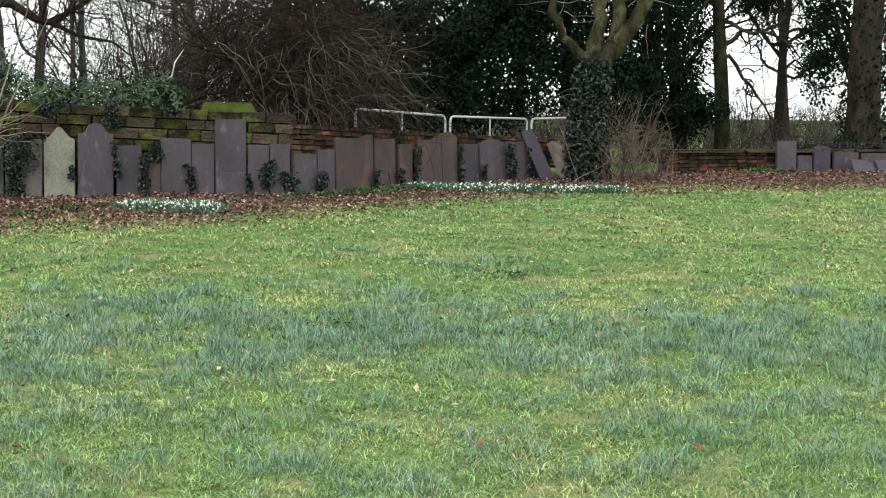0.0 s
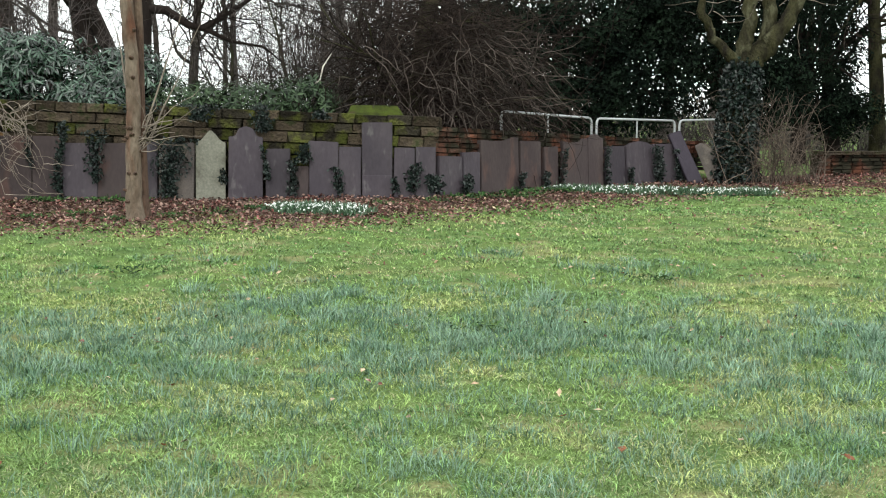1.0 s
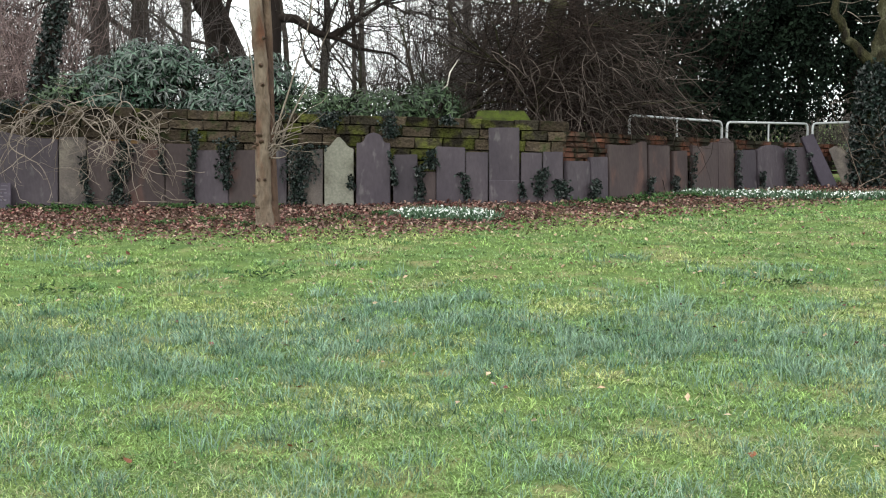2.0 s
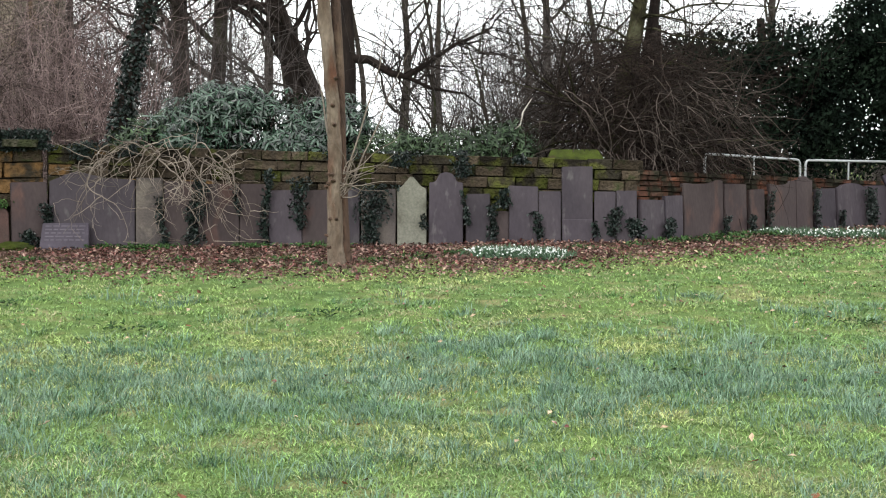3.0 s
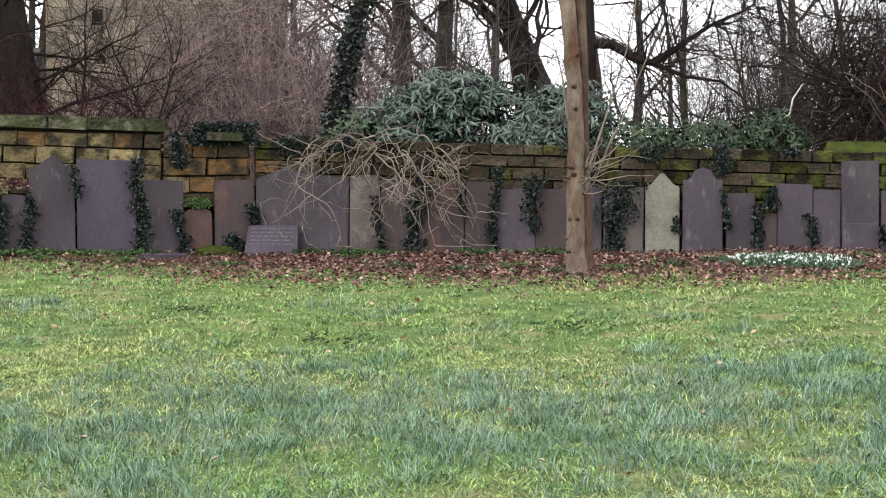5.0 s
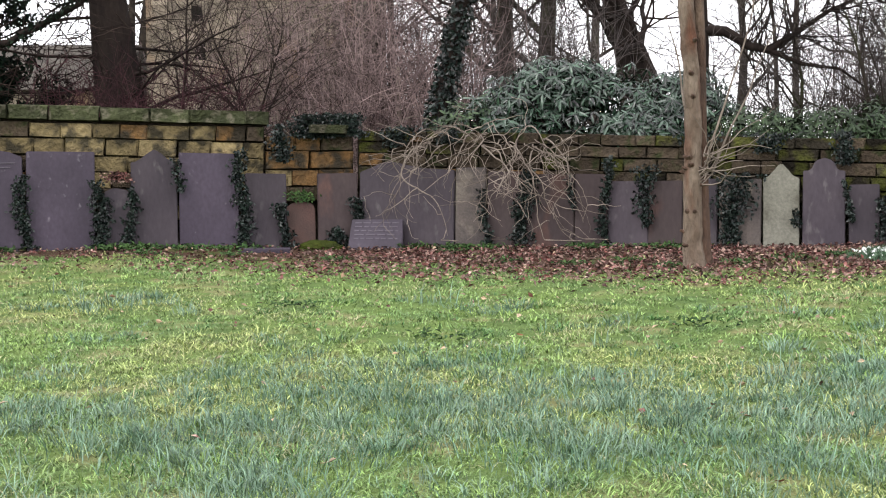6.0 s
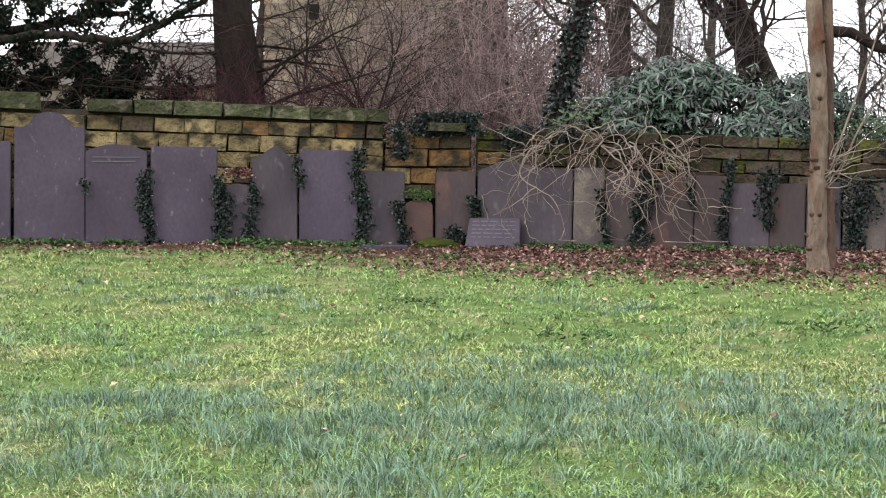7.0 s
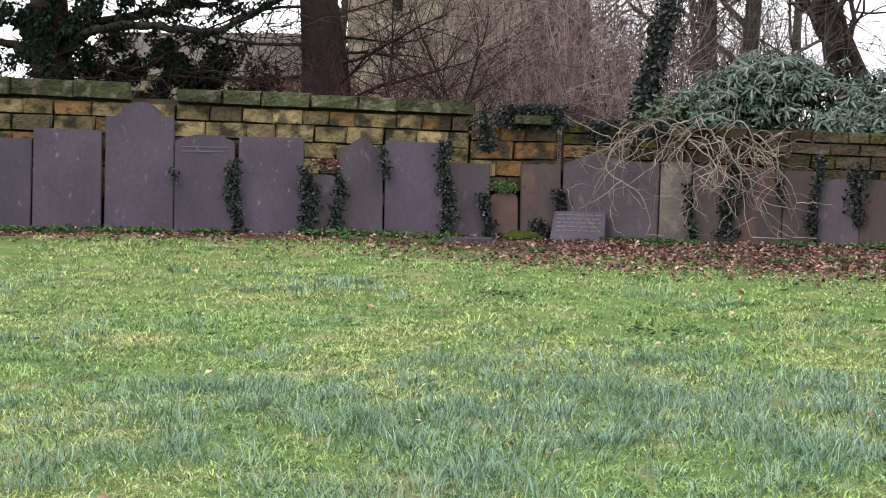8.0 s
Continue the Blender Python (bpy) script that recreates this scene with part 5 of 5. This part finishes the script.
# ---- snowdrops, weeds, litter ----
def snowdrops(place, lobes, blades, flowers, label, seed):
    rng = np.random.default_rng(seed)
    ob = thing("snowdrop_clump", pose(*place), label, "flowers", "snowdrops by the headstones")

    def spots(n):
        k = rng.integers(0, len(lobes), n)
        c = np.array(lobes)[k]
        u = np.clip(rng.normal(size=(n, 2)) * 0.55, -1.5, 1.5)
        x, y = c[:, 0] + u[:, 0] * c[:, 2], c[:, 1] + u[:, 1] * c[:, 3]
        return np.stack([x, y, land(x + place[0], y + place[1]) - place[2] - climb(place[1])], 1)

    P = spots(blades)
    up = np.array([0, 0, 1.0])
    leaf_mesh("foliage", P, up + 0.55 * rng.normal(size=P.shape) * [1, 1, 0.2], rng.normal(size=P.shape), 0.085 + 0.11 * rng.random(len(P)) ** 2, 0.012, M_DROP_LEAF, ob, droop=0.3)
    P = spots(flowers)
    P[:, 2] += 0.05 + 0.10 * rng.random(len(P))
    Q = np.repeat(P, 3, 0)
    leaf_mesh("blossom", Q, np.array([0, 0, -1.0]) + 0.45 * rng.normal(size=Q.shape), np.array([0, -1.0, 0]) + 0.6 * rng.normal(size=Q.shape), 0.030, 0.020, M_DROP_FLOWER, ob, "white nodding flowers")
    return ob


snowdrops((0.48, 18.3, lz(0.48, 18.3)), [(-0.38, 0.12, 0.27, 0.2), (0.0, 0.05, 0.3, 0.26), (0.36, -0.15, 0.27, 0.24)], 3000, 480, "clump of white snowdrops in leaf litter", 91)
snowdrops((6.0, 21.75, lz(6.0, 21.75)), [(-1.3, -0.2, 0.45, 0.15), (-0.5, -0.05, 0.55, 0.18), (0.3, 0.1, 0.5, 0.18), (1.1, 0.1, 0.45, 0.15), (1.7, 0.1, 0.35, 0.12)], 4200, 620, "long drift of white snowdrops before the headstones", 92)


def weeds(x, y, r, n, seed, label="low clump of fresh green weeds", leaf=0.07):
    rng = np.random.default_rng(seed)
    ob = thing("weed_clump", pose(x, y, lz(x, y)), label, "weed", "weeds at the foot of the stones")
    P = np.stack([rng.normal(size=n) * r * 0.5, rng.normal(size=n) * r * 0.3, 0.01 + 0.05 * rng.random(n)], 1)
    leaf_mesh("foliage", P, rng.normal(size=P.shape) * [1, 1, 0.3] + [0, 0, 0.5], np.array([0, -0.3, 1.0]) + 0.3 * rng.normal(size=P.shape), leaf * (0.6 + 0.8 * rng.random(n)), leaf * 0.5, M_WEED, ob)
    return ob


rngw = random.Random(17)
for x in (-12.6, -12.1, -11.5, -11.1, -10.5, -9.2, -8.9, -8.4, -7.9, -5.6, -5.0, -4.7, -3.4, -2.4, 2.6, 2.9, 3.5, 3.9, 4.3, 12.2, 12.6):
    weeds(x, front_y(x) - rngw.uniform(0.12, 0.3), rngw.uniform(0.25, 0.5), 190, int(x * 10) + 300)
for x, y in ((-2.7, 18.2), (-1.4, 17.7), (-4.0, 18.0), (-0.4, 18.6), (-6.2, 18.2), (1.4, 19.0), (-3.3, 17.9), (-5.0, 19.0), (-2.2, 17.5), (-0.9, 18.1), (-7.6, 18.3), (-8.6, 17.9), (2.2, 19.2), (3.6, 20.4)):
    weeds(x, y, 0.22, 90, int(x * 10) + 700, "small grassy weed tuft in leaf litter", 0.055)
for x, y in ((1.75, 10.6), (-3.4, 12.6), (-1.6, 13.4), (3.9, 13.2), (-5.2, 14.1)):
    weeds(x, y, 0.3, 60, int(x * 10) + 900, "flat dark green weed rosette in the lawn", 0.06)
for s, z, m, label in ((3.05, 0.93, M_LEAF_RED, "tuft of orange dead leaves above a small stone"), (0.72, 0.62, M_WEED, "bright green fern tuft above a small stone")):
    ob = thing("fern_tuft", LEFT.stand(LEFT_LEN - s, 0.0, z), label, "fern")
    rg = np.random.default_rng(int(z * 100))
    P = np.stack([rg.normal(size=160) * 0.09, rg.normal(size=160) * 0.02 - 0.03, rg.random(160) * 0.12], 1)
    leaf_mesh("foliage", P, rg.normal(size=P.shape) * [1, 0.4, 0.5] + [0, -0.3, 0.2], np.array([0, -1.0, 0.5]) + 0.3 * rg.normal(size=P.shape), 0.05, 0.024, m, ob)
hump = thing("moss_mound", pose(-6.85, 19.5, 0.02), "low yellow-green moss mound by the stones", "moss")
bm = bmesh.new()
bmesh.ops.create_icosphere(bm, subdivisions=3, radius=1)
for v in bm.verts:
    v.co = Vector((v.co.x * 0.3, v.co.y * 0.16, v.co.z * 0.1)) * (1 + 0.25 * noise.noise(v.co * 2.5))
part("mound", bm, M_MOSS, hump)


def litter(name, n, where, size, material, label, seed, lift=0.014):
    rng = np.random.default_rng(seed)
    x, y = where(rng, n)
    P = np.stack([x, y, land(x, y) + lift + 0.02 * rng.random(len(x))], 1)
    D = rng.normal(size=P.shape) * [1, 1, 0.3]
    N = np.array([0, 0, 1.0]) + 0.45 * rng.normal(size=P.shape)
    L = size * (0.6 + 0.8 * rng.random(len(x)))
    return tagged(leaf_mesh(name, P, D, N, L, L * 0.6, material, fold=0.3, droop=-0.2), label, "leaves", kind="stuff")


def in_bed(rng, n):
    x = rng.uniform(-13.5, 8.5, n)
    depth = np.interp(x, [-14, -9, -6, -2, 1, 3, 6, 9], [0.9, 1.9, 3.0, 3.3, 2.8, 2.2, 2.3, 2.6])
    y = np.interp(x, WALL_X, WALL_Y) - 0.05 - depth * np.abs(rng.random(n) + 0.16 * rng.normal(size=n))
    keep = rng.random(n) < np.interp(x, [-14, -9, -7, -5.5, 0.5, 2, 9], [0.1, 0.16, 0.36, 0.95, 0.95, 0.5, 0.45])
    return x[keep], y[keep]


def on_lawn(rng, n):
    x, y = rng.uniform(-12, 13, n), rng.uniform(5.5, 24, n)
    f = np.clip((y - 5) / 13, 0, 1)
    keep = (y < np.interp(x, WALL_X, WALL_Y) - 0.3) & (rng.random(n) < (0.05 + 0.95 * f ** 2) * np.interp(x, [-12, -4, 2, 6, 13], [0.25, 0.4, 0.8, 1, 1]))
    return x[keep], y[keep]


def far_corner(rng, n):
    x = rng.uniform(8.0, 17, n)
    y = np.interp(x, WALL_X, WALL_Y) - 0.1 - 3.6 * rng.random(n) ** 1.2
    return x, y


litter("leaf_litter", 7000, in_bed, 0.058, M_LEAF_TAN, "pale tan fallen leaves among the russet ones", 104, 0.03)
litter("leaf_litter", 27000, in_bed, 0.056, M_LEAF_RED, "russet fallen leaves strewn along the stones", 101)
litter("leaf_litter", 9000, far_corner, 0.055, M_LEAF_RED, "russet fallen leaves strewn in the lawn corner", 102)
litter("fallen_leaves", 5600, on_lawn, 0.052, M_LEAF_PALE, "scattered pale dead leaves lying on the lawn", 103, 0.042)
litter("fallen_leaves", 3000, on_lawn, 0.05, M_LEAF_RED, "scattered brown dead leaves lying on the lawn", 105, 0.028)


LEAVES = [(3.59, 13.43, 'o'), (4.11, 13.16, 'p'), (4.83, 13.26, 'p'), (-0.57, 6.88, 'p'), (5.22, 8.66, 'o'), (3.39, 6.56, 'o'), (2.86, 6.99, 'p'), (1.85, 7.57, 'o'), (2.07, 6.82, 'o'), (0.28, 13.53, 'p'), (-0.69, 6.99, 'o'), (-1.6, 6.68, 'o'), (0.27, 13.34, 'p'), (-0.75, 8.44, 'o'), (-7.55, 10.38, 'p'), (-2.84, 12.69, 'o'), (-4.06, 10.39, 'p'), (-2.97, 8.54, 'p')]


def curled_leaf(x, y, size, material, label, seed):
    rng = random.Random(seed)
    ob = thing("fallen_leaf", pose(x, y, lz(x, y) + 0.045, rng.uniform(-25, 25), rng.uniform(-25, 25), rng.uniform(0, 360)), label, "leaf", "single leaves on the lawn")
    bm = bmesh.new()
    rows = []
    for i in range(7):
        f = i / 6
        w = size * 0.36 * math.sin(math.pi * (0.06 + 0.9 * f)) * (1.15 if i % 2 else 0.85)
        rows.append([bm.verts.new((k * w, size * (f - 0.5), 0.35 * w * abs(k) + size * 0.35 * (f - 0.5) ** 2 + rng.uniform(-0.003, 0.003))) for k in (-1, 0, 1)])
    for i in range(6):
        for k in range(2):
            bm.faces.new((rows[i][k], rows[i][k + 1], rows[i + 1][k + 1], rows[i + 1][k]))
    part("blade", bm, material, ob)
    t = Tubes()
    t.add([Vector((0, -size * 0.5, 0.09 * size)), Vector((0.004, -size * 0.7, 0.11 * size)), Vector((0.0, -size * 0.9, 0.16 * size))], [0.0022, 0.002, 0.0015], 4)
    t.object("stalk", material, ob)


for k, (x, y, hue) in enumerate(LEAVES):
    curled_leaf(x, y, 0.05 + 0.012 * (k % 3), M_LEAF_ORANGE if hue == "o" else M_LEAF_PALE, "single curled orange-brown leaf on the grass" if hue == "o" else "single pale dead leaf on the grass", 400 + k)

# ---- grass ----
def belt(x, y):
    """Where the longer bluish grass grows: a broad belt across the lawn, ragged at its edges, that ends before the high wall."""
    middle = 9.9 + 0.5 * np.sin(x * 0.55 + 1.0) + 2.0 * (field(x, y, 0.8, 1.0) - 0.5)
    reach = 1.3 + 2.0 * (field(x, y, 0.45, 4.0) - 0.5) + 0.9 * (field(x, y, 0.17, 11.0) - 0.5)
    band = np.clip((reach + 0.7 - np.abs(y - middle)) / 1.5, 0, 1) * np.clip((x + 5.8 + 3 * (field(x, y, 0.6, 8.0) - 0.5)) / 1.8, 0, 1)
    thin = np.clip(2.2 * field(x + 1.7, y, 0.5, 3.0) - 0.62, 0, 1) * np.clip((9.5 - y) / 1.0, 0, 1)
    return np.maximum(band, 0.5 * thin)


def grass(name, n, y0, y1, height, width, material, label, seed, patch=None, tuft=12, loose=0.045, straw=False):
    """Blades in tufts: each tuft has its own height, and its blades fan out from the middle."""
    rng = np.random.default_rng(seed)
    m = n // tuft
    cy = y0 + (y1 - y0) * rng.random(m) ** 1.0
    cx = (-0.62 * (cy + 1.5) - 1.0) + (1.22 * (cy + 1.5) + 2.0) * rng.random(m)
    front = np.interp(cx, WALL_X, WALL_Y)
    depth = np.interp(cx, [-14, -9, -6, -2, 1, 3, 6, 9, 14], [0.1, 0.5, 2.1, 2.25, 1.6, 1.0, 1.2, 2.3, 3.2]) + 0.9 * (field(cx, cy, 0.7, 3.0) - 0.5)
    thin = np.clip((front - cy - depth + 0.45) / 1.7, 0, 1)
    keep = rng.random(m) < np.maximum(thin, 0.16 * (front - cy > 0.1))
    tall = field(cx, cy * 0.8, 1.15, 2.0) * 0.55 + field(cx, cy, 0.31, 5.0) * 0.45
    if patch is not None:
        clump = field(cx, cy, 0.16, 6.0)
        keep &= rng.random(m) < np.clip(belt(cx, cy) * (0.25 + 1.0 * clump) + np.maximum(tall + 0.3 * clump - patch, 0) * 4 * (cy < 15), 0, 1)
        tall = 0.35 + 0.5 * clump + 0.2 * belt(cx, cy)
    elif not straw:
        keep &= rng.random(m) > 0.5 * belt(cx, cy)
    if straw:
        bare = field(cx + 3.1, cy, 0.75, 7.0) + np.interp(cy, [5.0, 7.4, 8.6], [0.28, 0.2, 0.0])
        keep &= rng.random(m) < np.clip((bare - 0.58) * 5, 0.05, 1)
    size = (0.35 + 0.7 * tall + 0.5 * field(cx, cy, 0.11, 9.0)) * np.exp(rng.normal(size=m) * 0.36)
    cx, cy, size = (np.repeat(v[keep], tuft) for v in (cx, cy, size))
    n = len(cx)
    off = rng.normal(size=(n, 2)) * loose * (0.6 + 0.5 * size)[:, None]
    x, y = cx + off[:, 0], cy + off[:, 1]
    h = height * (0.45 + 0.9 * rng.random(n)) * size
    g = np.arctan2(off[:, 1], off[:, 0]) + rng.normal(size=n) * 1.0
    lean = (0.55 + 1.5 * rng.random(n)) * (0.6 if patch is not None else 1.0)
    d = np.stack([np.cos(g), np.sin(g)], 1)
    turn = g + rng.normal(size=n) * 0.8
    s = np.stack([-np.sin(turn), np.cos(turn)], 1)
    w = width * (0.7 + 0.6 * rng.random(n)) * (0.5 + y / 14)
    V = np.zeros((n, 5, 3))
    root = np.stack([x, y], 1)
    z = land(x, y)
    for k, (f, ww) in enumerate(((0, -0.5), (0, 0.5), (0.55, -0.4), (0.55, 0.4), (1, 0))):
        V[:, k, :2] = root + d * (h * lean * f * f)[:, None] + s * (w * ww)[:, None]
        V[:, k, 2] = z + h * f * (1 - 0.36 * lean * f)
    me = bpy.data.meshes.new(name)
    me.vertices.add(n * 5)
    me.vertices.foreach_set("co", V.reshape(-1).astype(np.float32))
    o = (np.arange(n) * 5)[:, None]
    loops = np.concatenate([o + 0, o + 1, o + 3, o + 2, o + 2, o + 3, o + 4], 1).reshape(-1)
    me.loops.add(n * 7)
    me.loops.foreach_set("vertex_index", loops.astype(np.int32))
    me.polygons.add(n * 2)
    starts = (np.arange(n) * 7)[:, None] + np.array([[0, 4]])
    me.polygons.foreach_set("loop_start", starts.reshape(-1).astype(np.int32))
    me.update(calc_edges=True)
    me.validate()
    me.materials.append(material)
    return tagged(new(name, me), label, "grass", kind="stuff")


M_GRASS = mat("lawn_grass", (0.185, 0.280, 0.076), (0.118, 0.206, 0.068), 1.1, 0.6, 0, 11, (0.262, 0.300, 0.106), 0.62, c_scale=0.6, c_at=0.53, spec=0.35, speck=0.65)
M_GRASS_BLUE = mat("coarse_bluish_grass", (0.072, 0.142, 0.084), (0.150, 0.232, 0.158), 2.2, 0.5, 0, 11, vary=0.42, spec=0.4, speck=0.5)
M_GRASS_DRY = mat("dry_grass", (0.36, 0.34, 0.20), (0.26, 0.27, 0.14), 1.5, 0.8, 0, 12, vary=0.35, speck=0.35)
M_GRASS_DEEP = mat("deep_green_grass", (0.040, 0.115, 0.028), (0.062, 0.155, 0.038), 2.0, 0.5, 0, 12, vary=0.4, spec=0.3)
grass("lawn_grass", 310000, 4.6, 12.5, 0.036, 0.0058, M_GRASS, "short yellow-green lawn grass in late winter", 201, None, 14, 0.042)
grass("lawn_grass", 250000, 12.5, 25.5, 0.038, 0.0056, M_GRASS, "short yellow-green lawn grass near the stones", 202, None, 14, 0.05)
grass("coarse_grass", 420000, 4.6, 16.0, 0.074, 0.0050, M_GRASS_BLUE, "longer coarse bluish-green grass in a broad belt", 203, 0.86, 20, 0.055)
grass("dry_grass", 110000, 4.6, 20.0, 0.038, 0.0056, M_GRASS_DRY, "dead straw-coloured blades in patches of the lawn", 204, None, 6, 0.07, True)
grass("grass_tufts", 22000, 5.0, 21.0, 0.050, 0.0048, M_GRASS_DEEP, "scattered deep green tufts in the lawn", 205, None, 30, 0.04)

# ---- courses of the walls ----
rk = random.Random(5)
wall_left = core("wall_left", LEFT, -1.2, LEFT_LEN - 1.17, -0.3, (1.98, 1.69), 0.4, "sandstone wall of coursed ochre blocks", back=0.285)
wall_step = core("wall_step", LEFT, LEFT_LEN - 1.17, LEFT_LEN + 0.02, -0.3, (1.45, 1.42), 0.36, "lower stepped end of the sandstone wall", back=0.285)
wall_mid = core("wall_mid", MID, -0.05, 8.85, -0.3, (1.44, 1.26), 0.36, "low sooty and mossy sandstone wall", back=0.285)
wall_right = core("wall_right", RIGHT, 0.0, 7.4, -0.3, (1.10, 0.58), 0.25, "low red brick wall behind the headstones", back=0.22)
SL = -0.0425
e = LEFT_LEN - 1.17


def ochre(s, r):
    return r.choice(["ochre", "ochre", "ochre", "ochre", "orange", "dark"])


def stepped(s, r):
    return r.choice(["orange", "ochre", "orange", "dark"])


def middle(s, r):
    if s < 1.2:
        return r.choice(["orange", "dark", "dark", "moss"])
    if s < 4.6:
        return r.choice(["dark", "dark", "dark", "dark", "dark", "orange", "moss"])
    return r.choice(["moss", "moss", "moss", "moss", "moss", "dark", "dark", "dark"])


z, s_from = 1.98, -1.2
for k, h in enumerate((0.20, 0.22, 0.21, 0.20, 0.20, 0.2)):
    z -= h
    lay(wall_left, LEFT, s_from, e, z + h / 2, h, SL, (0.3, 0.55), ochre, rk)
lay(wall_left, LEFT, s_from, LEFT_LEN - 5.55, 2.125, 0.24, SL, (0.6, 0.8), lambda s, r: "coping", rk, o=-0.2, deep=1.6)
lay(wall_left, LEFT, LEFT_LEN - 4.95, e + 0.06, 2.095 + SL * (LEFT_LEN - 4.95 - s_from), 0.19, SL, (0.42, 0.72), lambda s, r: "coping", rk, o=-0.2, deep=1.6)
z = 1.47
for h in (0.2, 0.24, 0.22, 0.2):
    z -= h
    lay(wall_step, LEFT, e + 0.02, LEFT_LEN, z + h / 2, h, -0.02, (0.3, 0.6), stepped, rk)
z = 1.52
for k, h in enumerate((0.15, 0.15, 0.17, 0.17, 0.17)):
    z -= h
    lay(wall_mid, MID, 0.0, 8.8, z + h / 2, h, -0.027, (0.24, 0.5), middle, rk)
lay(wall_step, LEFT, LEFT_LEN - 0.62, LEFT_LEN - 0.1, 1.55, 0.13, -0.04, (0.5, 0.55), lambda s, r: "coping", rk, o=-0.06, deep=1.8)
z = 1.15
for h in (0.078,) * 7:
    z -= h
    lay(wall_right, RIGHT, 0.0, 7.4, z + h / 2, h, -0.07, (0.19, 0.26), None, rk, o=-0.15, name="brick", meshes=BRICKS, gap=0.010)

# the mossy gabled cap on the pier
cap = thing("pier_cap", pose(1.36, 20.26, 1.27), "mossy gabled coping stone on the wall", "coping")
bm = bmesh.new()
pts = [(-0.43, -0.2, 0.0), (0.43, -0.2, 0.0), (0.43, 0.2, 0.0), (-0.43, 0.2, 0.0), (-0.40, -0.17, 0.04), (0.40, -0.17, 0.04), (0.33, 0.1, 0.17), (-0.36, 0.1, 0.17), (0.40, 0.2, 0.05), (-0.40, 0.2, 0.05)]
vs = [bm.verts.new(p) for p in pts]
for f in ((3, 2, 1, 0), (0, 1, 5, 4), (4, 5, 6, 7), (7, 6, 8, 9), (9, 8, 2, 3), (1, 2, 8, 6, 5), (0, 4, 7, 9, 3)):
    bm.faces.new([vs[i] for i in f])
bmesh.ops.recalc_face_normals(bm, faces=bm.faces[:])
bmesh.ops.bevel(bm, geom=bm.edges[:], offset=0.012, segments=1, affect="EDGES")
part("stone", bm, M_MOSS, cap)

# the low brick wall in the far corner
wall_far = core("wall_far", FAR, 0.6, 8.0, -0.3, (0.36, 0.36), 0.23, "low red brick wall under a dark coping", M_MORTAR, back=0.06)
rf = random.Random(9)
z = -0.06
for k in range(6):
    lay(wall_far, FAR, 0.6, 3.6, z + 0.037, 0.075, 0, (0.2, 0.25), None, rf, o=0.02, name="brick", meshes=BRICKS, gap=0.010)
    z += 0.0735
lay(wall_far, FAR, 0.55, 8.0, 0.40, 0.075, 0, (0.7, 0.95), lambda s, r: "dark", rf, o=0.02, name="coping_stone", deep=1.9)
